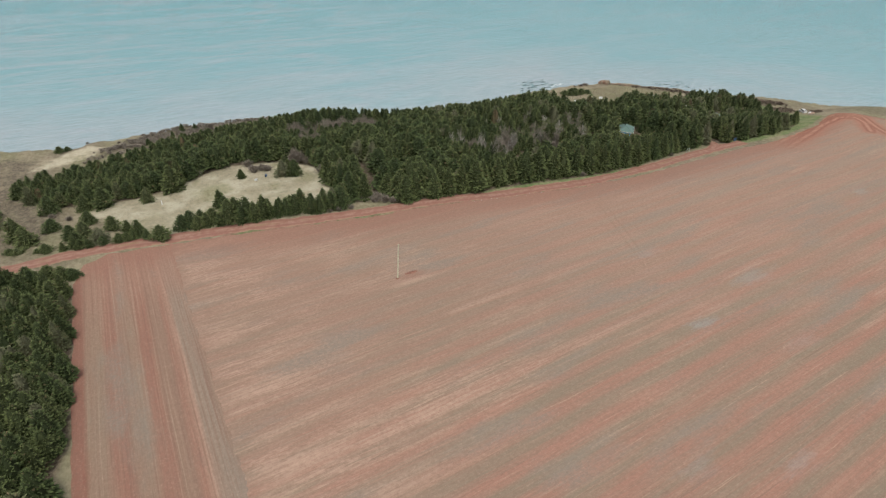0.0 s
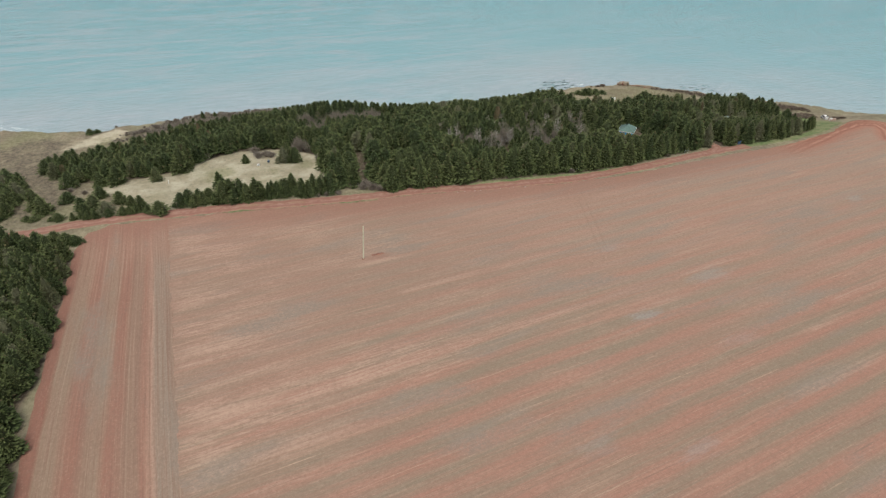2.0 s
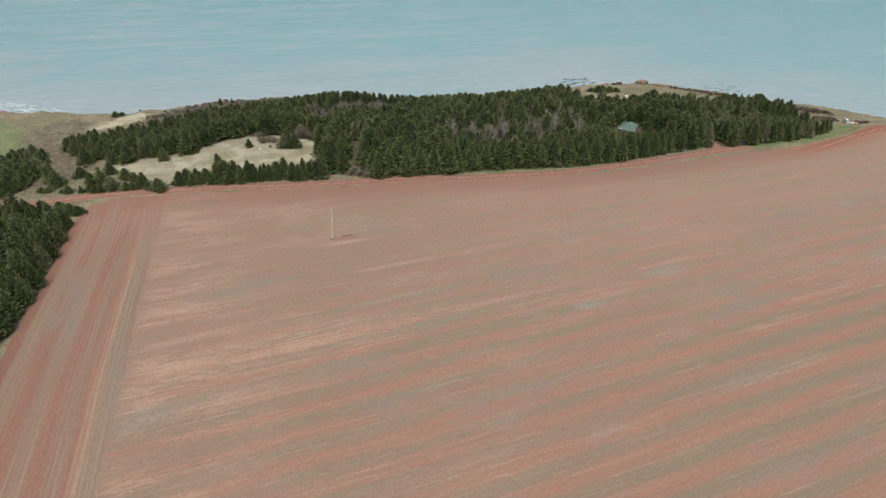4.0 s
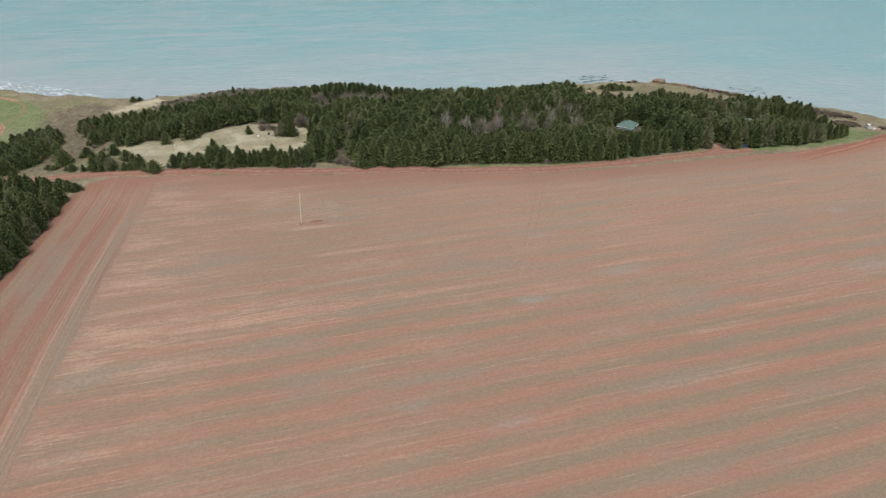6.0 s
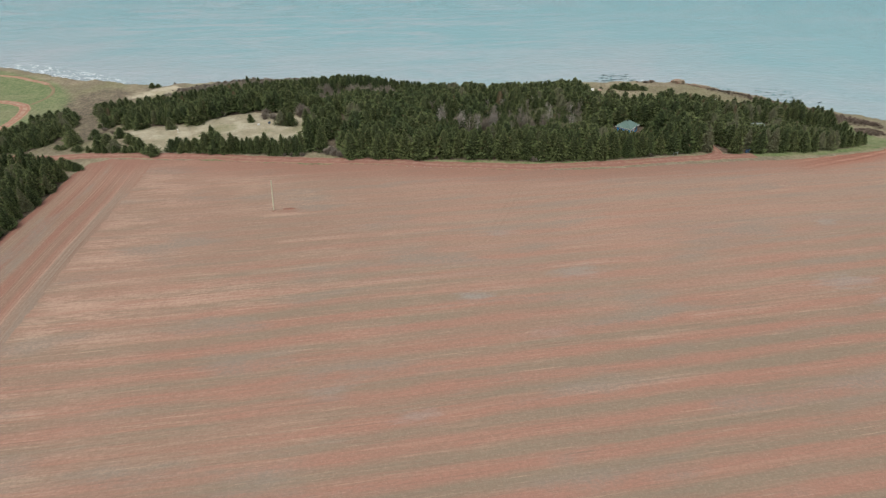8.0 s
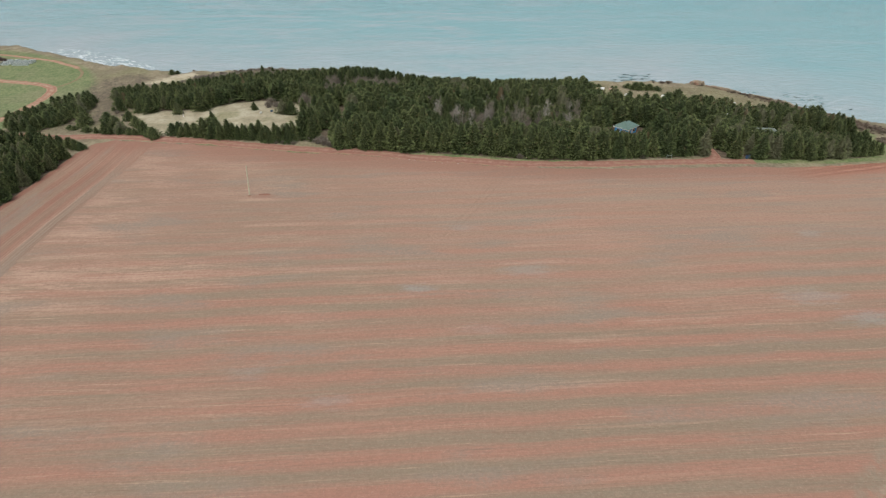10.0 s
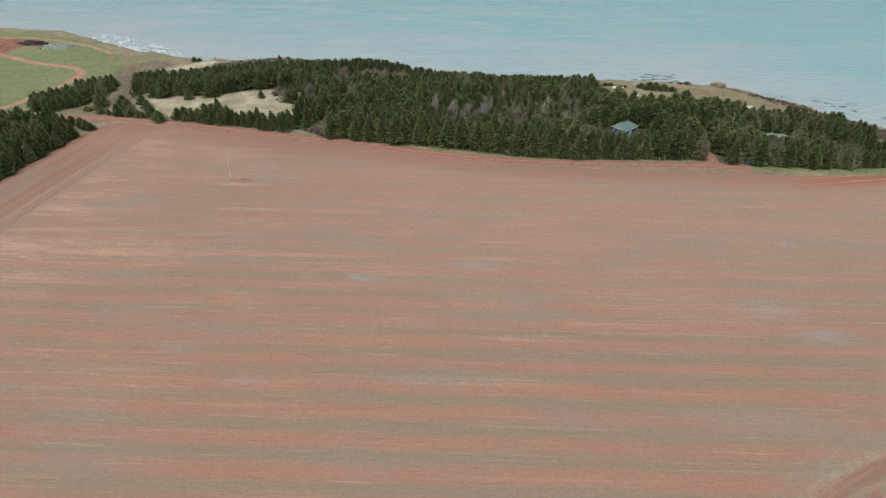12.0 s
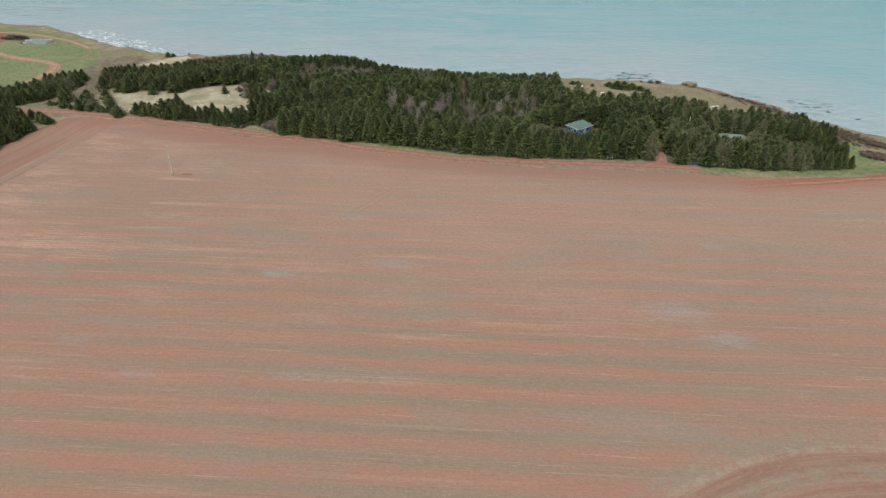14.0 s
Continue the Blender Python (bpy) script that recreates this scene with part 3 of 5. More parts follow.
def sea_material():
    k = Mat("sea_water", 0.12, 0.5)
    p = k.pos()
    x, y, _ = k.xyz(p)
    off = k.attr("offshore")
    big = k.noise(p, 0.012, 4, 0.6, 0.5)
    st = k.noise(k.vec(k.m("MULTIPLY", x, 0.012), k.m("MULTIPLY", y, 0.05), 2.0), 1.0, 4, 0.6, 0.4)
    depth = k.m("ADD", off, k.m("MULTIPLY", k.m("SUBTRACT", big, 0.5), 160.0))
    c = k.mix(k.step(depth, 5.0, 150.0), SHALLOW, MID_SEA)
    c = k.mix(k.step(depth, 120.0, 420.0), c, DEEP)
    east = k.step(x, 90.0, 280.0, 1.0, 0.35)
    c = k.mix(k.m("MULTIPLY", east, k.step(st, 0.42, 0.68, 0.0, 0.42)), c, (0.37, 0.42, 0.445))
    # dark sides of ripples painted into the colour, beside the bump
    rip = k.noise(k.vec(k.m("MULTIPLY", x, 0.11), k.m("MULTIPLY", y, 0.27), 6.0), 1.0, 5, 0.72, 0.6)
    c = k.mix(k.step(rip, 0.42, 0.68, 0.0, 0.28), c, (0.17, 0.30, 0.315))
    paw = k.noise(k.vec(k.m("MULTIPLY", x, 0.022), k.m("MULTIPLY", y, 0.05), 16.0), 1.0, 5, 0.65, 0.8)
    c = k.mix(k.m("MULTIPLY", east, k.step(paw, 0.46, 0.7, 0.0, 0.5)), c, (0.34, 0.39, 0.41))
    # smaller wave shading, likewise painted as darker water
    chop = k.noise(k.vec(k.m("MULTIPLY", x, 0.26), k.m("MULTIPLY", y, 0.6), 21.0), 1.0, 4, 0.7, 0.7)
    c = k.mix(k.m("MULTIPLY", k.step(chop, 0.56, 0.7), k.step(paw, 0.4, 0.62, 0.1, 0.5)), c, (0.13, 0.25, 0.27))
    # sunken reefs
    for fx, fy, r in ((198, 242, 14.0), (268, 208, 16.0), (244, 214, 12.0)):
        d = k.m("SQRT", k.m("ADD", k.m("POWER", k.m("SUBTRACT", x, float(fx)), 2.0), k.m("POWER", k.m("SUBTRACT", y, float(fy)), 2.0)))
        reef = k.m("MULTIPLY", k.step(d, r * 0.3, r, 0.75, 0.0), k.step(k.noise(k.vec(k.m("MULTIPLY", x, 0.16), k.m("MULTIPLY", y, 0.38), 29.0), 1.0, 4, 0.65, 0.8), 0.5, 0.6))
        c = k.mix(reef, c, (0.10, 0.21, 0.22))
    # breaking swell close to the rocks
    lap = k.noise(k.vec(k.m("MULTIPLY", x, 0.05), k.m("MULTIPLY", off, 0.35), 4.0), 1.0, 5, 0.7, 0.6)
    foam = k.m("MULTIPLY", k.step(lap, 0.63, 0.75), k.step(off, 6.0, 40.0, 1.0, 0.0))
    for fx, fy, r, s in ((205, 236, 16.0, 0.4), (275, 200, 30.0, 0.2)):
        d = k.m("SQRT", k.m("ADD", k.m("POWER", k.m("SUBTRACT", x, float(fx)), 2.0), k.m("POWER", k.m("SUBTRACT", y, float(fy)), 2.0)))
        near = k.step(d, r * 0.2, r, s, 0.0)
        foam = k.m("MAXIMUM", foam, k.m("MULTIPLY", near, k.step(k.noise(k.vec(k.m("MULTIPLY", x, 0.2), k.m("MULTIPLY", y, 0.5), 9.0), 1.0, 4, 0.7, 1.0), 0.52, 0.68)))
    shore = k.m("MULTIPLY", k.step(off, 10.0, 46.0, 1.0, 0.0), k.m("MULTIPLY", k.step(x, -150.0, -110.0), k.step(x, -70.0, -35.0, 1.0, 0.0)))
    curl = k.noise(k.vec(k.m("MULTIPLY", x, 0.16), k.m("MULTIPLY", off, 0.42), 12.0), 1.0, 5, 0.7, 1.2)
    foam = k.m("MAXIMUM", foam, k.m("MULTIPLY", shore, k.step(curl, 0.5, 0.64, 0.16, 1.0)))
    c = k.mix(k.m("MULTIPLY", foam, 0.7), c, (0.75, 0.76, 0.76))
    k.put(k.b.inputs["Roughness"], k.m("ADD", 0.16, k.m("MULTIPLY", foam, 0.6)))
    w1 = k.noise(k.vec(k.m("MULTIPLY", x, 0.15), k.m("MULTIPLY", y, 0.33)), 1.0, 4, 0.6)
    w2 = k.noise(k.vec(k.m("MULTIPLY", x, 0.5), k.m("MULTIPLY", y, 1.1)), 1.0, 3, 0.6)
    k.bump(k.m("ADD", k.m("MULTIPLY", w1, 1.0), k.m("MULTIPLY", w2, 0.35)), 0.4, 1.1)
    k.b.inputs["IOR"].default_value = 1.33
    return k.color(c)


SHALLOW, MID_SEA, DEEP = (0.325, 0.388, 0.398), (0.19, 0.374, 0.396), (0.13, 0.362, 0.392)


def needle_material(name, joined):
    k = Mat(name, 0.75, 0.2)
    info = k.node("ShaderNodeObjectInfo").outputs["Random"]
    rnd = k.attr("tint") if joined else info
    isl = k.node("ShaderNodeNewGeometry").outputs["Random Per Island"]
    n = k.noise(k.pos(), 0.9, 3)
    # older needles darkened further as painted inner shade; new tips paler, as if sunlit
    old_shaded = k.mix(rnd, (0.026, 0.038, 0.014), (0.046, 0.057, 0.021))
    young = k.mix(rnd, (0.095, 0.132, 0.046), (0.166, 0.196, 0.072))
    c = k.mix(k.m("MULTIPLY", k.step(k.m("ADD", k.attr("tip"), k.m("MULTIPLY", k.m("SUBTRACT", isl, 0.5), 0.3)), 0.2, 1.0), 0.9), old_shaded, young)
    c = k.mix(k.step(rnd, 0.9, 0.97, 0.0, 0.55), c, (0.15, 0.145, 0.095))
    c = k.mix(k.step(n, 0.5, 0.75, 0.0, 0.3), c, (0.05, 0.065, 0.032))
    # a few dead brown sprays
    c = k.mix(k.step(isl, 0.965, 0.985, 0.0, 0.6), c, (0.15, 0.10, 0.06))
    return k.color(c)


MAT_FIELD, MAT_GROUND, MAT_ROAD, MAT_SEA = field_material(), ground_material(), road_material("red_dirt_track", (0.265, 0.135, 0.10), (0.33, 0.20, 0.15), (0.25, 0.118, 0.088)), sea_material()
MAT_TRACK = road_material("sandy_red_track", (0.33, 0.19, 0.135), (0.42, 0.285, 0.205), (0.31, 0.155, 0.105))
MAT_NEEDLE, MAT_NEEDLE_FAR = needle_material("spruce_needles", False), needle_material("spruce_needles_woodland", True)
MAT_BARK = simple("spruce_bark", (0.12, 0.09, 0.07), 0.9, 0.2, 4.0)
MAT_TWIG = simple("bare_twigs", (0.205, 0.178, 0.145), 0.9, 0.2, 1.5, 0.4)


def twig_material(name, brown, grey):
    k = Mat(name, 0.9, 0.2)
    rnd = k.node("ShaderNodeObjectInfo").outputs["Random"]
    isl = k.node("ShaderNodeNewGeometry").outputs["Random Per Island"]
    c = k.mix(k.step(rnd, 0.1, 0.9), brown, grey)
    return k.color(k.mix(k.m("MULTIPLY", isl, 0.5), c, tuple(v * 0.55 for v in brown)))


MAT_TWIG_GREY = twig_material("grey_bare_twigs", (0.2, 0.172, 0.135), (0.37, 0.35, 0.31))
MAT_HEATH = simple("dark_heath", (0.175, 0.138, 0.105), 0.95, 0.15, 1.5, 0.4)
MAT_POLE = simple("weathered_pole", (0.47, 0.44, 0.33), 0.85, 0.2, 3.0, 0.2)
MAT_BLUE = simple("blue_siding", (0.05, 0.33, 0.68), 0.6, 0.4, 2.0, 0.12)
MAT_ROOF = simple("green_shingles", (0.115, 0.18, 0.155), 0.9, 0.25, 3.0, 0.2)
MAT_ROOF_GREY = simple("grey_green_shingles", (0.17, 0.20, 0.175), 0.85, 0.25, 3.0, 0.2)
MAT_WHITE = simple("white_paint", (0.75, 0.75, 0.73), 0.5, 0.4, 2.0, 0.06)
MAT_DULL = simple("dull_white_paint", (0.5, 0.5, 0.47), 0.6, 0.3, 1.5, 0.15)
MAT_GLASS = simple("dark_glass", (0.03, 0.035, 0.04), 0.08, 0.6, 2.0, 0.1)
MAT_TYRE = simple("black_rubber", (0.02, 0.02, 0.02), 0.8, 0.3)
MAT_PEACH = simple("faded_orange_plastic", (0.5, 0.36, 0.28), 0.6, 0.4)
MAT_TARP = simple("blue_tarp", (0.03, 0.07, 0.13), 0.6, 0.4)
MAT_WIRE = simple("grey_trap_mesh", (0.33, 0.39, 0.37), 0.7, 0.3, 1.2, 0.5)
MAT_ASH = simple("charred_brush", (0.06, 0.045, 0.04), 0.95, 0.15, 1.0, 0.5)
MAT_ROCK = simple("red_sandstone", (0.36, 0.13, 0.085), 0.9, 0.2, 0.8, 0.3)


def outcrop_material():
    k = Mat("grassed_sandstone", 0.9, 0.2)
    p = k.pos()
    n = k.noise(p, 0.8, 4)
    nx, _, nz = k.xyz(k.node("ShaderNodeNewGeometry").outputs["Normal"])
    c = k.mix(k.step(n, 0.35, 0.65), (0.19, 0.16, 0.11), (0.27, 0.215, 0.155))
    red = k.m("ADD", k.m("MULTIPLY", nx, -1.0), k.m("MULTIPLY", k.m("SUBTRACT", n, 0.5), 0.7))
    k.bump(n, 0.6, 0.2)
    return k.color(k.mix(k.step(red, 0.4, 0.65, 0.0, 0.9), c, (0.25, 0.09, 0.065)))


MAT_OUTCROP = outcrop_material()
MAT_ROCK_WET = simple("dark_wet_rock", (0.10, 0.15, 0.15), 0.5, 0.4, 0.6, 0.4)
MAT_SOIL = simple("turned_red_soil", (0.24, 0.12, 0.085), 0.95, 0.15, 0.8, 0.3)
MAT_STONE = simple("pale_fieldstone", (0.34, 0.26, 0.21), 0.9, 0.2, 2.0, 0.2)


# ---------------------------------------------------------------- ground, field, sea, roads
def steps(fine_lo, fine_hi, d, lo, hi):
    a = [fine_lo]
    s = d
    while a[-1] > lo:
        s = min(s * 1.3, 120)
        a.append(a[-1] - s)
    b = [fine_hi]
    s = d
    while b[-1] < hi:
        s = min(s * 1.3, 120)
        b.append(b[-1] + s)
    return np.array(a[::-1][:-1] + list(np.arange(fine_lo, fine_hi, d)) + b)


def zone_fun(*polys):
    return lambda X, Y: np.max([sdist(X, Y, q) for q in polys], axis=0)


FIELD = FIELD_FAR + [(320, -320), (-19.6, -320)]


def ground_height(X, Y):
    z = height(X, Y)
    return z - 0.6 * smooth(1.5, 4.0, sdist(X, Y, FIELD))


ground = grid_mesh("ground", steps(-150, 290, 1.6, -900, 420), steps(100, 292, 1.3, -900, 420), ground_height, MAT_GROUND, (
    ("green", zone_fun(GREEN)), ("pale", zone_fun(CLEARING, DUNE)), ("scrub", zone_fun(SCRUB, SCRUB_NEAR, SCRUB_SHORE, SCRUB_EAST)), ("verge", zone_fun(VERGE, VERGE_EAST)), ("balk", zone_fun(VERGE_FIELD)),
    ("litter", zone_fun(FOREST, WOOD_WEST, HEDGE)), ("soil", zone_fun(BARE_SOIL)), ("sand", zone_fun(DUNE))))
tagged(ground, "coastal land of dry pale grass with red sandstone cliffs", "ground", kind="structure")

# tilled field: columns along x, each running from the near side to the far edge
fx = np.concatenate([np.arange(-19.6, -10, 0.6), np.arange(-10, 262, 1.0), np.arange(262, 320, 3.0)])
far_x, far_y = np.array([q[0] for q in FIELD_FAR]), np.array([q[1] for q in FIELD_FAR])
fy = np.interp(fx, far_x, far_y) + 0.45 * wob(fx, fx * 0.3, 1.2) + 0.3 * wob(fx, fx * 0.1, 5.0)
vv = np.concatenate([np.linspace(0, 0.6, 18), np.linspace(0.6, 1, 130)[1:]])
FXX = np.repeat(fx[None], len(vv), 0)
FYY = -300 + (fy + 300)[None] * vv[:, None]
FXX[:, 0] += 0.25 * wob(FYY[:, 0], FYY[:, 0] * 0, 2.0)
field = sheet("field", FXX, FYY, lambda X, Y: height(X, Y) + 0.05, MAT_FIELD, (("edge", lambda X, Y: np.interp(X, far_x, far_y) - Y), ("loop", lambda X, Y: np.min([sdist(X, Y, q, False) for q in LOOPS], axis=0))))
tagged(field, "tilled red soil field with faint straight rows", "field", kind="structure")

sea = grid_mesh("water", np.linspace(-2600, 2600, 131), np.concatenate([np.linspace(-900, 80, 20), np.linspace(90, 420, 67), np.linspace(440, 4200, 60)]),
                lambda X, Y: np.full(X.shape, SEA), MAT_SEA, (("offshore", lambda X, Y: -sdist(X, Y, COAST)),))
tagged(sea, "calm turquoise-grey sea with small ripples", "sea", kind="structure")


def ribbon(name, line, width, label, lift=0.09, mat=MAT_ROAD):
    """A dirt track draped over the ground, with ragged borders."""
    pts = []
    q = [line[0]] + list(line) + [line[-1]]
    for i in range(1, len(q) - 2):
        a, b, c, d = (np.array(q[j], float) for j in (i - 1, i, i + 1, i + 2))
        n = max(2, int(np.hypot(*(c - b)) / 0.8))
        for s in np.arange(n) / n:
            pts.append(0.5 * (2 * b + (c - a) * s + (2 * a - 5 * b + 4 * c - d) * s * s + (3 * b - a - 3 * c + d) * s ** 3))
    pts = np.array(pts)
    tan = np.gradient(pts, axis=0)
    tan /= np.hypot(tan[:, 0], tan[:, 1])[:, None]
    nor = np.stack([-tan[:, 1], tan[:, 0]], 1)
    s = np.arange(len(pts)) * 0.8
    acr = np.linspace(-1, 1, 9)
    wl = width / 2 * (1 + 0.16 * wob(s, s * 0.2, 1.1) + 0.1 * wob(s, s, 6.0))
    wr = width / 2 * (1 + 0.16 * wob(s, s * 0.4, 1.2, 2.0) + 0.1 * wob(s, s, 7.0, 1.0))
    w = np.where(acr[None] < 0, wr[:, None], wl[:, None]) * acr[None]
    X = pts[:, 0, None] + nor[:, 0, None] * w
    Y = pts[:, 1, None] + nor[:, 1, None] * w
    A = np.repeat(acr[None], len(pts), 0)
    ob = sheet(name, X, Y, lambda X, Y: height(X, Y) + lift - 0.12 * np.abs(A) ** 6, mat, (("across", lambda X, Y: A),))
    return tagged(ob, label, "dirt road", kind="structure")


ribbon("road_field_edge", ROAD, 5.0, "red dirt track along the edge of the tilled field")
ribbon("road_gap", ROAD_GAP, 3.4, "red dirt track through a gap in the spruces", 0.11)
ribbon("road_meadow", TRACK_A, 4.0, "curving red dirt track through a green meadow", mat=MAT_TRACK)
ribbon("road_shore", TRACK_B, 2.6, "faint red dirt track near the shore", 0.07, MAT_TRACK)
ribbon("road_grassy", [(-70, 231.5), (-66, 226), (-63.4, 219), (-63, 211), (-65.4, 203)], 1.5, "faint grassy track joining the two dirt tracks", 0.06,
       road_material("grassy_track", (0.2, 0.165, 0.095), (0.25, 0.2, 0.125), (0.26, 0.165, 0.11)))


def repeat(master, m):
    """A copy at pose and size m, whatever size the first one has."""
    return copy_thing(master, m @ Matrix.Diagonal((*[1 / v for v in master.scale], 1)))


# ---------------------------------------------------------------- conifers
def spruce_arrays(seed, h=8.0, r=2.1, n=340, tiers=11, p=0.7, base=0.03, blunt=0.0, spray=1.0, rag=0.13):
    """Crown of a spruce round the origin: folded sprays in loose tiers over a dark inner mass."""
    g = np.random.RandomState(seed)
    lobes = g.uniform(-0.16, 0.16, (5, 9))

    def girth(u):
        low = 0.72 + 0.28 * smooth(0.0, 0.16, u)
        return low * np.clip(1 - u, 0, 1) ** p * (1 - 0.12 * smooth(0.5, 1.0, u)) + blunt * smooth(0.3, 0.85, u) * (1 - smooth(0.9, 1.04, u))

    # heights drawn by girth, then drawn together into tiers
    grid = np.linspace(base, 0.985, 200)
    cum = np.cumsum(girth(grid) + 0.16)
    u = np.interp((np.arange(n) + g.uniform(0, 1, n)) / n * cum[-1], cum, grid)
    tier = u * tiers
    u = np.clip((0.55 * (np.floor(tier) + 0.5 + g.uniform(-0.3, 0.3, n)) + 0.45 * tier) / tiers, base, 0.985)
    az = g.uniform(0, 6.2832, n)
    lump_ = lobes[np.clip((u * 5).astype(int), 0, 4), (az * 9 / 6.2832).astype(int) % 9]
    R = r * girth(u) * (1 + lump_ * rag / 0.13) * g.uniform(1 - 1.2 * rag, 1 + 0.8 * rag, n) + 0.1
    L = np.clip(0.55 * R, 0.34, 1.05) * spray
    W = g.uniform(0.1, 0.2, n) * (0.75 + 0.35 * (1 - u)) * spray
    rise = L * (0.75 * u - 0.22 + g.uniform(-0.4, 0.4, n))
    ca, sa = np.cos(az), np.sin(az)
    yaw = az + g.uniform(-0.45, 0.45, n)
    cy_, sy_ = np.cos(yaw), np.sin(yaw)
    lean = g.uniform(-0.25, 0.25, 2)
    bx, by, bz = ca * (R - L) + lean[0] * u, sa * (R - L) + lean[1] * u, u * h + g.uniform(-0.1, 0.1, n)
    fold = g.uniform(-0.55, 0.3, (2, n)) * (0.5 + W)

    def at(along, side, up):
        return np.stack([bx + cy_ * along - sy_ * side, by + sy_ * along + cy_ * side, bz + up], 1)

    quad = np.stack([at(0, 0, 0), at(0.6 * L, W, 0.6 * rise + fold[0]), at(L, 0, rise), at(0.6 * L, -W, 0.6 * rise + fold[1])], 1)
    co = [quad.reshape(-1, 3)]
    k = np.arange(n)[:, None] * 4
    fa = [np.concatenate([k + np.array([[0, 2, 1]]), k + np.array([[0, 3, 2]])])]
    # 0 inside, 1 at the spray's end: drives needle age and painted shade
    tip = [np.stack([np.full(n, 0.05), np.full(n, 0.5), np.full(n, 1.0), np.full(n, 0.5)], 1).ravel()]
    m = n * 4
    # leading shoot
    for q in range(5):
        a = q * 1.257 + g.uniform(-0.3, 0.3)
        c_, s_ = math.cos(a), math.sin(a)
        co.append(np.array([(lean[0] + 0.02 * c_, lean[1] + 0.02 * s_, h * 1.0), (lean[0] + 0.24 * c_ - 0.1 * s_, lean[1] + 0.24 * s_ + 0.1 * c_, h * 0.94), (lean[0] + 0.24 * c_ + 0.1 * s_, lean[1] + 0.24 * s_ - 0.1 * c_, h * 0.945)]))
        fa.append(np.array([(m, m + 1, m + 2)]))
        tip.append(np.array([0.9, 0.5, 0.5]))
        m += 3
    # dense inner mass; tip 0 gives it the painted inner shade
    rings = np.array([0.02, 0.12, 0.35, 0.6, 0.8, 0.93])
    for v in rings:
        a = np.arange(7) * 0.8976 + v
        rr = 0.62 * r * float(girth(np.array([v]))[0])
        co.append(np.stack([rr * np.cos(a), rr * np.sin(a), np.full(7, v * h)], 1))
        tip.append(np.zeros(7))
    for v in range(len(rings) - 1):
        for a in range(7):
            q = [m + v * 7 + a, m + v * 7 + (a + 1) % 7, m + v * 7 + 7 + (a + 1) % 7, m + v * 7 + 7 + a]
            fa.append(np.array([(q[0], q[1], q[2]), (q[0], q[2], q[3])]))
    return np.concatenate(co), np.concatenate(fa), np.concatenate(tip)


def point_attr(ob, key, values):
    a = ob.data.attributes.new(key, "FLOAT", "POINT")
    a.data.foreach_set("value", np.asarray(values, np.float32))


def trunk_bm(h, r=0.13):
    bm = bmesh.new()
    bmesh.ops.create_cone(bm, cap_ends=True, segments=7, radius1=r, radius2=r * 0.25, depth=h * 0.95, matrix=Matrix.Translation((0, 0, h * 0.95 / 2 - 0.3)))
    for i in range(5):
        a = i * 2.4
        bmesh.ops.create_cone(bm, cap_ends=True, segments=4, radius1=0.035, radius2=0.01, depth=0.9,
                              matrix=Matrix.Translation((0, 0, 0.5 + 0.25 * i)) @ Euler((radians(80), 0, a)).to_matrix().to_4x4() @ Matrix.Translation((0, 0, 0.45)))
    return bm


SHAPES = [dict(r=2.5, p=0.8, n=500), dict(r=2.3, p=0.72, n=500), dict(r=2.6, p=0.66, n=520), dict(r=2.4, p=0.74, n=500), dict(r=2.6, p=0.7, n=520),
          dict(r=3.0, p=0.5, n=520, tiers=7, rag=0.22), dict(r=2.8, p=0.56, n=520, tiers=9, rag=0.2), dict(r=2.5, p=0.66, n=520, rag=0.18)]
masters = []
for i, kw in enumerate(SHAPES):
    top = tagged(new("spruce_tree"), "dark green spruce tree with dense layered branches", "tree", "spruces at the woodland edge")
    co, fa, tips = spruce_arrays(40 + i, **kw)
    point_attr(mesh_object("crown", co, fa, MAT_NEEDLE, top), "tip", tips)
    part("trunk", trunk_bm(8.0), MAT_BARK, top)
    masters.append(top)
placed = [False] * len(masters)
rng = random.Random(7)


def spruce(x, y, h, wide=1.0, shape=None):
    """One spruce standing on the ground."""
    i = rng.randrange(5) if shape is None else shape
    s = h / 8.0
    m = pose(x, y, h1(x, y) - 0.05, rng.uniform(-2, 2), rng.uniform(-2, 2), rng.uniform(0, 360)) @ Matrix.Diagonal((s * wide, s * wide, s, 1))
    if placed[i]:
        return repeat(masters[i], m)
    placed[i] = True
    masters[i].matrix_world = m
    return masters[i]


def scatter(poly, gap, seed, test=None):
    """Points in a polygon on a shaken triangular grid."""
    g = np.random.RandomState(seed)
    xs, ys = [q[0] for q in poly], [q[1] for q in poly]
    X, Y = np.meshgrid(np.arange(min(xs), max(xs), gap), np.arange(min(ys), max(ys), gap * 0.87))
    X = X + (np.arange(Y.shape[0])[:, None] % 2) * gap / 2
    X, Y = (X + g.uniform(-0.42, 0.42, X.shape) * gap).ravel(), (Y + g.uniform(-0.42, 0.42, X.shape) * gap).ravel()
    d = sdist(X, Y, poly)
    keep = d > 0
    if test is not None:
        keep &= test(X, Y)
    return X[keep], Y[keep], d[keep]


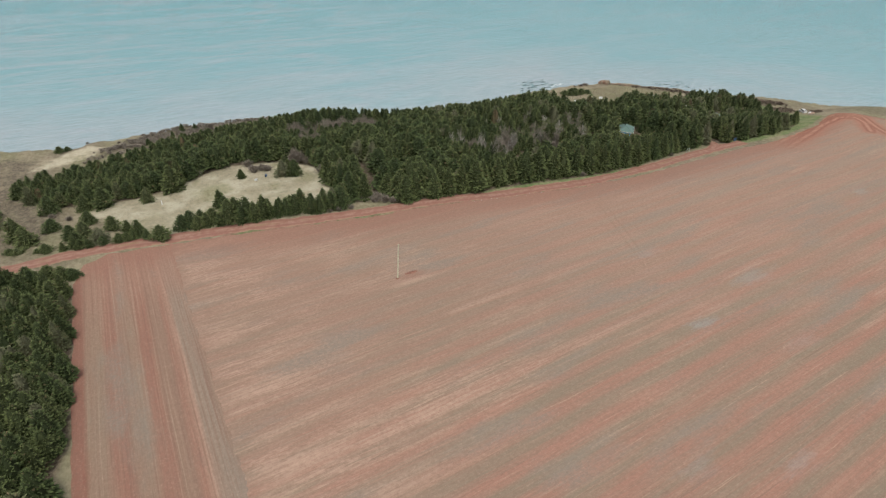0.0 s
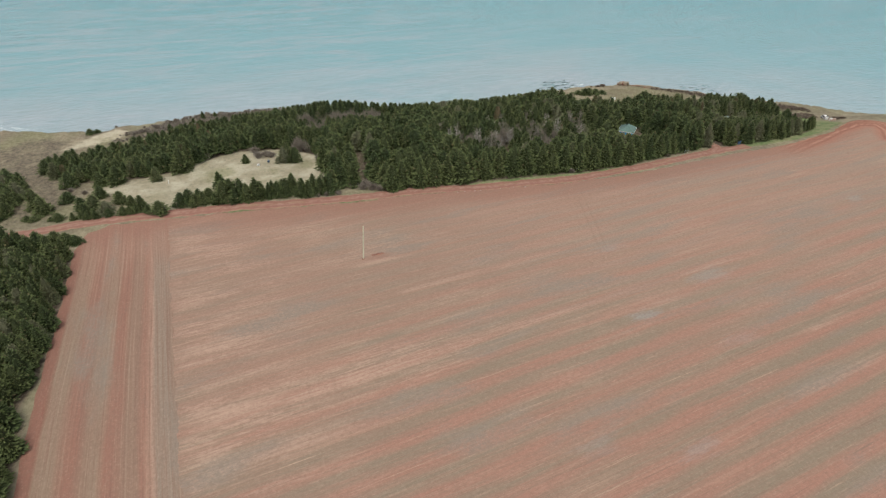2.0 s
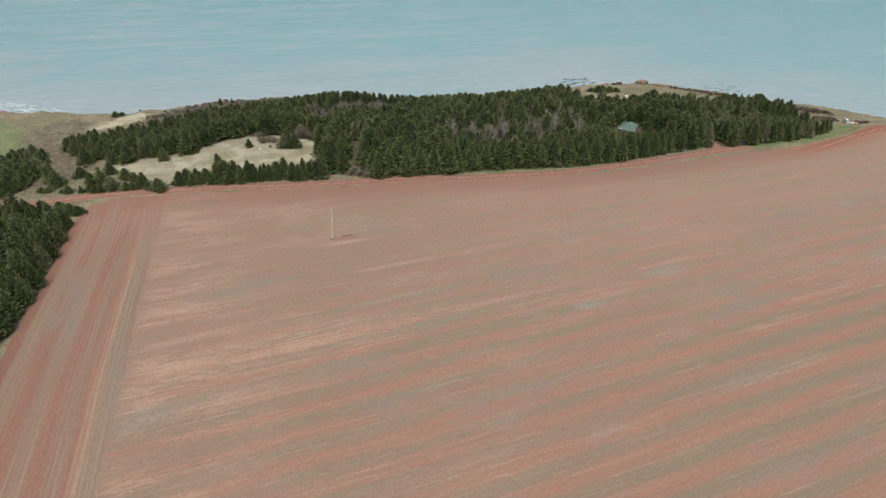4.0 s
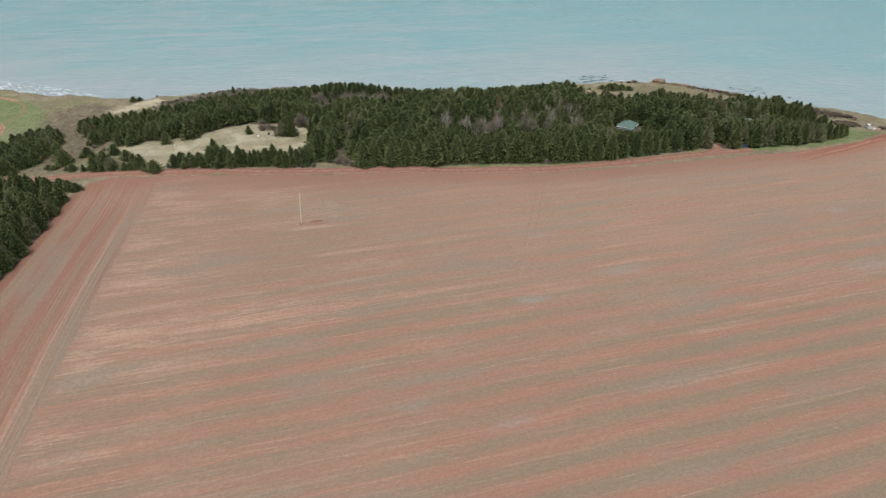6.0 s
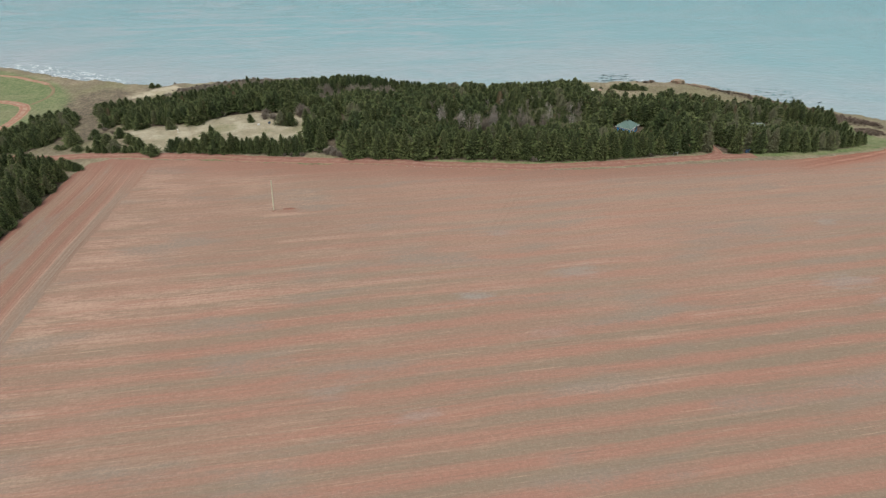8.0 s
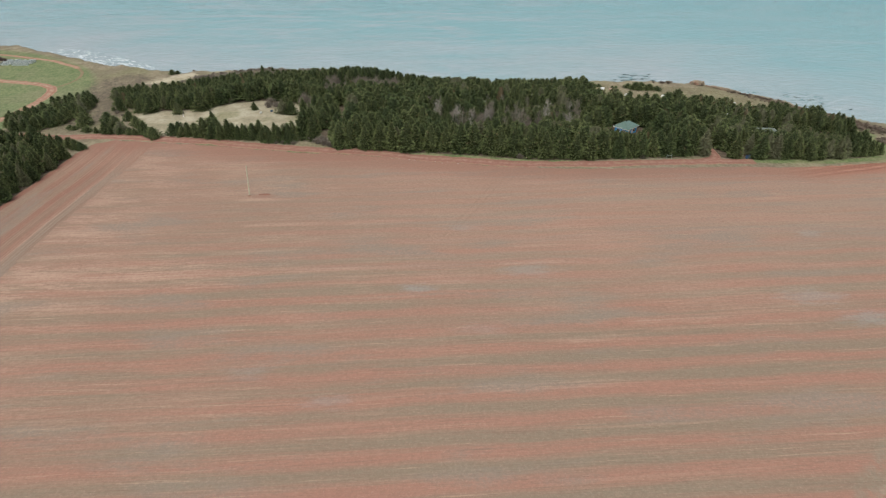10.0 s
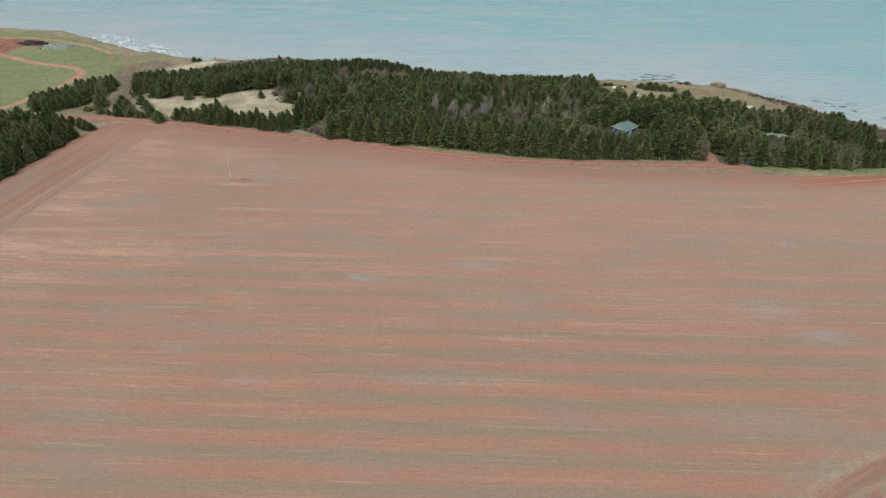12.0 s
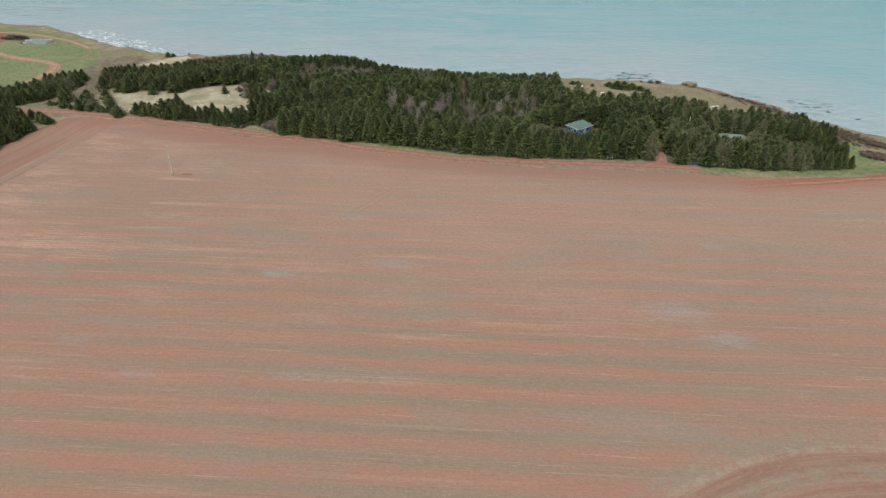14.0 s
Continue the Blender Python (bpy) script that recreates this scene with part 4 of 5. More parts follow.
# lower growth before the two houses: place, slope of the opening, its reach, least height
SIGHT = [(159.0, 138.8, 1.15, 26, 1.3), (159.0, 138.8, 0.85, 26, 1.0), (159.0, 138.8, 0.6, 26, 3.3), (159.0, 138.8, 0.2, 26, 0.9), (209.8, 140.5, 0.48, 28, 1.5), (209.8, 140.5, 1.4, 28, 2.2), (216.0, 177.0, 0.46, 30, 1.2)]
HOUSES = [(159.0, 138.8, 5.0), (209.8, 140.5, 5.6)]
LANE = [(146, 141), (160, 143.5), (184, 143), (209, 145), (232, 143)]       # grassy lane that joins the houses
GLADES = [[(60, 143), (72, 150), (88, 149), (101, 153)], [(56, 134), (58, 142), (60, 150)], [(60, 143), (62, 156), (58, 170)], [(104, 140), (118, 138), (134, 139), (146, 141)]]
BARE_SPOTS = [(118, 156, 7), (110, 147, 6), (127, 146, 7), (100, 152, 5), (134, 160, 6), (142, 151, 5), (121, 139, 4), (104, 140, 4), (138, 143, 4), (96, 160, 4), (118, 167, 4), (77, 193, 6), (66, 197, 6), (55, 198, 6), (55, 187, 4), (46, 173, 3), (50, 160, 3)]


def open_wood(X, Y):
    """False where a house, the gap road or bare shrubs take the place of the spruces."""
    ok = np.ones(X.shape, bool)
    for hx, hy, r in HOUSES:
        ok &= np.hypot(X - hx, Y - hy) > r
    ok &= sdist(X, Y, ROAD_GAP, False) > 2.6
    ok &= sdist(X, Y, LANE, False) > 3.0 + 0.9 * smooth(180, 192, X) + 0.8 * wob(X, Y, 6.0)
    for line in GLADES:
        ok &= sdist(X, Y, line, False) > 2.9 + 0.9 * wob(X, Y, 5.0)
    g = np.random.RandomState(3)
    for bx, by, r in BARE_SPOTS:
        ok &= (np.hypot(X - bx, (Y - by) * 1.3) > r) | (g.uniform(size=X.shape) < np.where(by < 168, 0.5, 0.08))
    return ok


FRONT = FOREST[:14]
REAR = FOREST[26:42]                       # low trees above the cliff
wood = []                                   # x, y, height, width, shape, tint
X, Y, D = scatter(FOREST, 3.1, 5, open_wood)
front_d = sdist(X, Y, FRONT, False)
single = 0
for x, y, d, fd, rd in zip(X, Y, D, front_d, sdist(X, Y, REAR, False)):
    h = (7.4 + 1.1 * float(smooth(20, 70, x)) + 0.8 * float(smooth(90, 150, x))) * rng.triangular(0.86, 1.04, 0.98) + 0.5 * float(wob(x, y, 9.0))
    h *= 1 - (0.22 + 0.26 * float(smooth(178, 196, y))) * (1 - float(smooth(-28, 44, x)))
    if fd < 4.0:
        h *= rng.uniform(0.9, 1.05)
    h *= rng.triangular(0.74, 1.14, 1.0)
    h = min(h, 4.0 + rng.uniform(-0.5, 0.6) + 0.32 * rd)
    for bx, by, r in BARE_SPOTS:
        gap = math.hypot(x - bx, y - by) - r
        if y < by and gap < 7:
            h = min(h, 4.6 + 0.34 * max(0.0, gap) + rng.uniform(-0.6, 0.6))
    if x > 186:
        h = (0.86 if y > 150 and x < 220 else 0.96) * (0.6 * h + 0.4 * (8.6 - 0.5 * float(smooth(120, 180, x))))
    h *= 1 - (0.5 - 0.28 * float(smooth(136, 148, y))) * float(smooth(190, 238, x))
    for hx, hy, slope, reach, eave in SIGHT:
        d = math.hypot(x - hx, y - hy)
        if d < reach and y < hy + 1 and abs((x - hx) - slope * (y - hy) - (4.6 if slope == 0.2 else 0.0)) < 5.0 + 0.1 * d:
            h = min(h, eave + 0.34 * d)
    wide = rng.uniform(0.95, 1.5) * (1.18 - 0.13 * float(smooth(10, 90, x)))
    if fd < 2.6:
        continue
    if fd < 7.5 and single < 230:
        single += 1
        spruce(x, y, h, wide)
    else:
        wood.append((x, y, h, wide * 1.1))
# the front rank along the road, standing clear of one another
rank = np.array(FRONT[2:], float)
reach = np.concatenate([[0], np.cumsum(np.hypot(*np.diff(rank, axis=0).T))])
run = 2.4
while run < reach[-1]:
    x, y = np.interp(run, reach, rank[:, 0]) + rng.uniform(-0.3, 0.5), np.interp(run, reach, rank[:, 1]) + rng.uniform(0.0, 1.6) + 1.4 * float(smooth(80, 90, np.interp(run, reach, rank[:, 0])) - smooth(128, 138, np.interp(run, reach, rank[:, 0])))
    h = (9.3 - 0.6 * float(smooth(120, 180, x))) * rng.uniform(0.86, 1.08) * (1 - 0.42 * float(smooth(190, 238, x)))
    run += rng.uniform(3.4, 4.9) * (1 - 0.25 * float(smooth(180, 220, x)))
    if abs(x - 182.0) < 3.2 or abs(x - 191.2) < 1.6:
        continue
    for hx, hy, slope, far, eave in SIGHT:
        d = math.hypot(x - hx, y - hy)
        if d < far and y < hy + 1 and abs((x - hx) - slope * (y - hy) - (4.6 if slope == 0.2 else 0.0)) < 5.0 + 0.1 * d:
            h = min(h, eave + 0.34 * d)
    spruce(x, y, h, rng.uniform(1.05, 1.32))
X, Y, D = scatter(WOOD_WEST, 2.5, 8)
for x, y, d in zip(X, Y, D):
    if y < 30 or x < -68:
        continue
    h = rng.uniform(5.6, 8.2)
    if d < 1.6 and y > 55:
        spruce(x, y, h * 0.9, rng.uniform(0.95, 1.2))
    else:
        wood.append((x, y, h, rng.uniform(0.95, 1.2)))
X, Y, D = scatter(HEDGE, 2.7, 9)
for x, y, d in zip(X, Y, D):
    spruce(x, y, rng.uniform(3.6, 5.4), rng.uniform(1.2, 1.5), rng.choice((6, 5)))


def joined_wood(name, trees, label, fresh=0.0):
    """Trees that cannot be counted, joined as one mesh."""
    lows = [spruce_arrays(90 + i, r=(2.35, 2.15, 2.55)[i % 3], p=(0.52, 0.64, 0.46, 0.7)[i % 4], n=395, tiers=(9, 11)[i % 2], base=0.15, blunt=(0.04, 0.0, 0.02)[i % 3], spray=0.97, rag=0.17) for i in range(12)]
    cos, fas, tin, tps, n = [], [], [], [], 0
    g = np.random.RandomState(11)
    xs, ys = np.array([q[0] for q in trees]), np.array([q[1] for q in trees])
    zs = height(xs, ys)
    hue = np.clip(0.38 + fresh + 0.2 * smooth(70, 140, xs) + 0.3 * wob(xs, ys, 11.0) + g.uniform(-0.45, 0.45, len(xs)), 0, 1)
    for (x, y, h, w), z, tn in zip(trees, zs, hue):
        co, fa, tips = lows[g.randint(len(lows))]
        a, s = g.uniform(0, 6.28), h / 8.0
        c, d = math.cos(a) * s * w, math.sin(a) * s * w
        cos.append(np.stack([co[:, 0] * c - co[:, 1] * d + x, co[:, 0] * d + co[:, 1] * c + y, co[:, 2] * s + z], 1))
        fas.append(fa + n)
        tin.append(np.full(len(co), tn))
        tps.append(tips)
        n += len(co)
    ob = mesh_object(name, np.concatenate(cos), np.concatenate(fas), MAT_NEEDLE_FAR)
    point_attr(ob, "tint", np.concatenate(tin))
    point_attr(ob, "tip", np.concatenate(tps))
    return tagged(ob, label, "woodland", kind="stuff")


joined_wood("spruce_woodland", [q for q in wood if q[0] > -34 and q[1] > 100 and not (q[0] < -20 and q[1] < 140)], "dense dark green spruce woodland behind the field")
joined_wood("spruce_plantation", [q for q in wood if q[0] < -20 and q[1] < 140], "dense young spruce plantation beside the field", 0.22)

# the short row of spruces between clearing and road
for i in range(30):
    u = i / 29
    x = 6 + 41 * u
    y = 142.0 - 7.2 * u + rng.uniform(-0.9, 0.9) + (1.4 if i % 2 else -0.4)
    tall = 4.2 if u < 0.26 else 6.2
    spruce(x + rng.uniform(-0.4, 0.4), y, tall * rng.uniform(0.78, 1.15), rng.uniform(1.05, 1.35) * (1.25 if u < 0.26 else 1.0), rng.choice((5, 6, 6, 7)))


def loner(x, y, h, w):
    """A spruce or bush standing free, of that height and crown width."""
    shape = 5 if w > 1.05 * h else 6 if w > 0.75 * h else 7
    ob = spruce(x, y, h, w * 8.0 / (2 * SHAPES[shape]["r"] * h), shape)
    if h < 3.4:
        tagged(ob, "low bushy young spruce on dry grass", "bush", "young spruces on the grass")
    return ob


# in the clearing and at its rim: x, y, height, crown width
for q in ((26.4, 169.3, 3.2, 3.3), (16.6, 151.0, 5.6, 4.4), (17.4, 149.2, 4.0, 4.6), (38.0, 164.8, 5.6, 5.6), (41.6, 163.6, 5.2, 5.6), (39.6, 166.2, 6.4, 5.0),
          (50.0, 138.2, 9.0, 6.6), (53.6, 136.6, 8.2, 5.6), (48.6, 152.4, 9.6, 5.8), (51.6, 148.0, 9.4, 5.6), (49.6, 144.0, 9.0, 5.6), (6.6, 168.8, 8.6, 7.0), (9.0, 173.2, 8.4, 5.0),
          (-24.4, 171.0, 5.3, 6.0), (-16.1, 168.1, 4.8, 5.0), (-11.8, 167.4, 6.2, 6.2), (-0.7, 164.8, 4.6, 4.5), (-32.6, 186.3, 4.8, 5.5), (-29.3, 180.5, 5.6, 5.4), (-14.4, 171.6, 6.4, 5.0)):
    loner(*q)
# along the bend of the track
for q in ((-31.1, 157.4, 7.4, 5.6), (-28.8, 153.0, 6.2, 5.5), (-23.7, 158.9, 3.9, 5.2), (-19.6, 150.7, 4.8, 4.6), (-16.5, 149.7, 5.5, 5.8), (-15.4, 157.9, 4.4, 4.8), (-13.2, 145.6, 4.6, 5.2),
          (-18.5, 145.9, 5.0, 4.5), (-10.1, 151.5, 4.6, 4.6), (-6.8, 146.5, 5.0, 3.8), (-4.4, 144.4, 5.4, 4.4), (0.0, 140.4, 4.5, 5.6), (-21.2, 145.3, 2.8, 2.2), (-17.6, 144.6, 3.0, 2.7),
          (-15.8, 144.2, 3.2, 2.7), (-12.6, 144.0, 2.8, 2.9), (-9.1, 143.4, 2.9, 3.6), (-7.4, 143.2, 2.8, 2.9), (-5.9, 143.6, 2.5, 2.9), (-2.9, 142.0, 2.8, 2.8), (-24.8, 146.9, 2.6, 3.6),
          (-30.7, 149.4, 1.6, 3.6), (-32.4, 150.0, 1.8, 3.0), (-26.7, 147.4, 1.4, 1.9), (-21.4, 131.6, 3.8, 4.6), (-24.0, 133.4, 4.0, 4.8), (-19.4, 130.8, 3.0, 4.0), (-28.0, 134.6, 4.0, 4.4)):
    loner(q[0], q[1], q[2] * 0.86, q[3])
# on the skyline above the shore
for q in ((-22.6, 219.6, 2.3, 3.8), (-20.2, 219.8, 1.6, 3.0), (17.0, 223.4, 3.4, 2.4), (13.0, 219.0, 2.4, 2.0), (21.5, 224.0, 2.6, 2.0), (4.5, 215.0, 2.5, 2.6)):
    loner(*q)
# low spreading junipers on the grassy point
for x, y, h, w in ((182, 195.5, 4.2, 1.9), (185, 196.5, 3.8, 2.1), (188.5, 196, 3.4, 2.2), (179, 196.5, 2.8, 2.1), (191.5, 195.2, 2.6, 2.4), (164, 196, 2.0, 2.2), (166.4, 196.6, 1.8, 2.4), (183.6, 194.4, 3.0, 2.2), (180.6, 194.6, 2.6, 2.2),
                   (172, 195, 1.6, 1.6), (206, 184, 3.6, 1.5), (210, 183, 3.4, 1.5), (213, 181.5, 2.8, 1.6), (202, 181, 4.0, 1.4), (186.5, 194.5, 3.0, 1.6)):
    tagged(spruce(x, y, h * 0.72, w * 1.45, 5), "low spreading juniper bush on dry grass", "bush", "junipers on the point")


# ---------------------------------------------------------------- bare shrubs and heath
def twig_arrays(seed, h, r, n):
    """A leafless shrub: thin rising twigs that fork."""
    g = random.Random(seed)
    co, fa = [], []
    for i in range(n):
        az, u = g.uniform(0, 6.28), math.sqrt(g.random())
        bx, by = 0.35 * r * u * math.cos(az), 0.35 * r * u * math.sin(az)
        tx, ty = r * u * math.cos(az + g.uniform(-0.5, 0.5)), r * u * math.sin(az + g.uniform(-0.5, 0.5))
        tz = h * (1 - 0.5 * u * u) * g.uniform(0.7, 1.1)
        mid = ((bx + tx) / 2 * 0.85, (by + ty) / 2 * 0.85, tz * 0.55)
        for a, b, w in (((bx, by, -0.1), mid, 0.05), (mid, (tx, ty, tz), 0.06), (mid, (tx + g.uniform(-0.6, 0.6), ty + g.uniform(-0.6, 0.6), tz * 0.92), 0.055),
                        (mid, (tx + g.uniform(-0.8, 0.8), ty + g.uniform(-0.8, 0.8), tz * 0.8), 0.055)):
            q = g.uniform(0, 3.14)
            dx, dy = w * math.cos(q), w * math.sin(q)
            k = len(co)
            co += [(a[0] - dx, a[1] - dy, a[2]), (a[0] + dx, a[1] + dy, a[2]), b]
            fa.append((k, k + 1, k + 2))
    return np.array(co), np.array(fa)


def shrub_master(name, seed, h, r, n, mat, label, group):
    co, fa = twig_arrays(seed, h, r, n)
    ob = mesh_object(name, co, fa, mat)
    return tagged(ob, label, "shrub", group)


shrub_brown = shrub_master("bare_shrub", 1, 2.4, 2.0, 150, MAT_TWIG, "leafless brown shrub among the spruces", "bare shrubs")


def bare_crown(seed, h, r, n):
    """A leafless tree's crown: rising limbs, each with forking twigs, widest at two thirds of the height."""
    g = random.Random(seed)
    co, fa = [], []

    def blade(a, b, w):
        q = g.uniform(0, 3.14)
        dx, dy = w * math.cos(q), w * math.sin(q)
        k = len(co)
        co.extend([(a[0] - dx, a[1] - dy, a[2]), (a[0] + dx, a[1] + dy, a[2]), b])
        fa.append((k, k + 1, k + 2))

    for i in range(n):
        az, z0 = g.uniform(0, 6.28), h * g.uniform(0.12, 0.8)
        u = z0 / h
        d = r * math.sin(min(1.0, 0.25 + u) * 2.4) * g.uniform(0.5, 1.1)
        tip = (d * math.cos(az), d * math.sin(az), min(h, z0 + h * g.uniform(0.12, 0.26)))
        blade((0, 0, z0), tip, 0.05)
        for f in range(5):
            s = g.uniform(0.35, 0.95)
            a = (tip[0] * s, tip[1] * s, z0 + (tip[2] - z0) * s)
            blade(a, (a[0] + g.uniform(-0.55, 0.55), a[1] + g.uniform(-0.55, 0.55), a[2] + g.uniform(0.2, 0.9)), 0.035)
    return np.array(co), np.array(fa)


bare_trees = []
for seed, h, r, n in ((2, 7.2, 1.9, 64), (12, 8.0, 1.6, 60), (22, 6.2, 2.2, 66)):
    top = tagged(new("bare_tree"), "leafless grey deciduous tree among the spruces", "tree", "bare trees")
    mesh_object("crown", *bare_crown(seed, h, r, n), MAT_TWIG_GREY, top)
    part("trunk", trunk_bm(h * 0.95, 0.1), MAT_TWIG_GREY, top)
    bare_trees.append(top)
shrub_heath = shrub_master("heath_bush", 3, 0.9, 1.4, 160, MAT_HEATH, "low dark brown heath bush on grass", "heath bushes")
used = set()


def shrub(master, x, y, s, tall=1.0):
    m = pose(x, y, h1(x, y), 0, 0, rng.uniform(0, 360)) @ Matrix.Diagonal((s, s, s * tall, 1))
    if master.name in used:
        return repeat(master, m)
    used.add(master.name)
    master.matrix_world = m
    return master


for bx, by, r in BARE_SPOTS:
    for i in range(int(r * r * (0.75 if by > 170 else 0.28))):
        a, d = rng.uniform(0, 6.28), r * math.sqrt(rng.random())
        x, y = bx + d * math.cos(a), by + d * math.sin(a) / 1.3
        if rng.random() < (0.55 if bx > 90 and by < 170 else 0.0):
            shrub(rng.choice(bare_trees), x, y, rng.uniform(0.8, 1.2))
        else:
            shrub(shrub_brown, x, y, rng.uniform(0.8, 1.4), 1.5 if by < 170 else 1.7)


def shore_scrub(name, poly, gap, mat, label, seed, tall=1.0):
    """Leafless scrub that cannot be counted, along the low cliffs."""
    cos, fas, n = [], [], 0
    kinds = [twig_arrays(50 + i, 1.5, 1.5, 90) for i in range(5)]
    for x, y, d in zip(*scatter(poly, gap, seed)):
        if rng.random() < 0.2:
            continue
        q = rng.uniform(0.6, 1.2) * (1.0 if d > 3 else 0.6)
        co, fa = rng.choice(kinds)
        cos.append(co * np.array([q, q, q * tall]) + np.array([x, y, h1(x, y)]))
        fas.append(fa + n)
        n += len(co)
    tagged(mesh_object(name, np.concatenate(cos), np.concatenate(fas), mat), label, "scrub", kind="stuff")


shore_scrub("shore_scrub", SCRUB_SHORE, 1.7, MAT_TWIG, "leafless brown scrub along the low cliff", 15, 0.7)
shore_scrub("cliff_scrub", SCRUB_EAST, 2.0, MAT_HEATH, "low brown heath scrub along the eastern cliff edge", 16, 0.55)
for x, y, s in ((55.5, 133.5, 0.95), (58.0, 132.0, 1.0), (59.8, 130.5, 0.8), (56.8, 135.0, 1.0), (53.5, 136.0, 0.9), (44.5, 133.0, 0.6), (42.0, 133.4, 0.5), (47.8, 132.6, 0.6),
                (31.0, 172.5, 1.1), (33.6, 173.0, 1.0), (35.0, 171.4, 0.9), (47.5, 171.5, 1.2), (45.5, 174.5, 1.2), (12.5, 176.5, 1.0), (15.0, 178.0, 1.0), (30.5, 178.5, 1.1),
                (-20, 163, 0.6), (-24, 167, 0.6), (-14, 223, 0.4), (-17, 222, 0.4), (24, 219, 0.9), (30, 220, 1.0), (36, 218, 0.9), (27, 223, 0.8), (39, 221, 0.7), (238, 126.5, 0.8), (240.5, 128.5, 0.8), (120, 118.6, 0.7), (205, 117.0, 0.6), (158, 117.0, 0.6)):
    shrub(shrub_brown, x, y, s)
for poly, gap in (([(249, 137.5), (253, 133.6), (257.5, 132.6), (259.5, 135.5), (257, 139.5), (252, 141)], 1.5), ([(251, 153), (262, 141.5), (264.5, 142), (258, 154), (250, 167), (247, 166)], 1.7),
                  ([(259, 127.5), (263, 124.5), (265, 127), (262, 129.5)], 1.6), ([(238, 187), (247, 171), (245, 168), (235, 184)], 2.4), ([(222, 201), (235, 188), (238, 188), (228, 200)], 2.6),
                  ([(150, 198), (158, 199), (158, 204), (148, 205)], 2.2), ([(196, 204), (204, 206), (204, 209), (194, 207)], 2.2)):
    X, Y, D = scatter(poly, gap, 4)
    for x, y in zip(X, Y):
        shrub(shrub_heath, x, y, rng.uniform(0.65, 1.1))


# ---------------------------------------------------------------- things
def box(bm, cx, cy, cz, sx, sy, sz, rz=0.0, bevel=0.0):
    r = bmesh.ops.create_cube(bm, size=1.0, matrix=Matrix.Translation((cx, cy, cz)) @ Matrix.Rotation(rz, 4, "Z") @ Matrix.Diagonal((sx, sy, sz, 1)))
    if bevel:
        es = list({e for v in r["verts"] for e in v.link_edges})
        bmesh.ops.bevel(bm, geom=es, offset=bevel, segments=2, affect="EDGES")
    return bm


def pole():
    top = tagged(new("utility_pole"), "bare weathered wooden pole leaning slightly in the field", "pole")
    bm = bmesh.new()
    bmesh.ops.create_cone(bm, cap_ends=True, segments=14, radius1=0.2, radius2=0.15, depth=9.3, matrix=Matrix.Translation((0, 0, 4.0)))
    bmesh.ops.bevel(bm, geom=[e for e in bm.edges if e.calc_length() < 0.09 and e.verts[0].co.z > 8], offset=0.02, segments=1, affect="EDGES")
    part("shaft", bm, MAT_POLE, top)
    bm = bmesh.new()
    bmesh.ops.create_cone(bm, cap_ends=True, segments=10, radius1=0.5, radius2=0.2, depth=0.3, matrix=Matrix.Translation((0, 0, 0.1)))
    for v in bm.verts:
        v.co.xy *= 1 + 0.2 * math.sin(v.co.x * 9 + v.co.y * 5)
    part("soil_collar", bm, MAT_SOIL, top, "mound of red soil at the foot")
    top.matrix_world = pose(43.4, 93.7, h1(43.4, 93.7), 0, 4.2, 25)


pole()


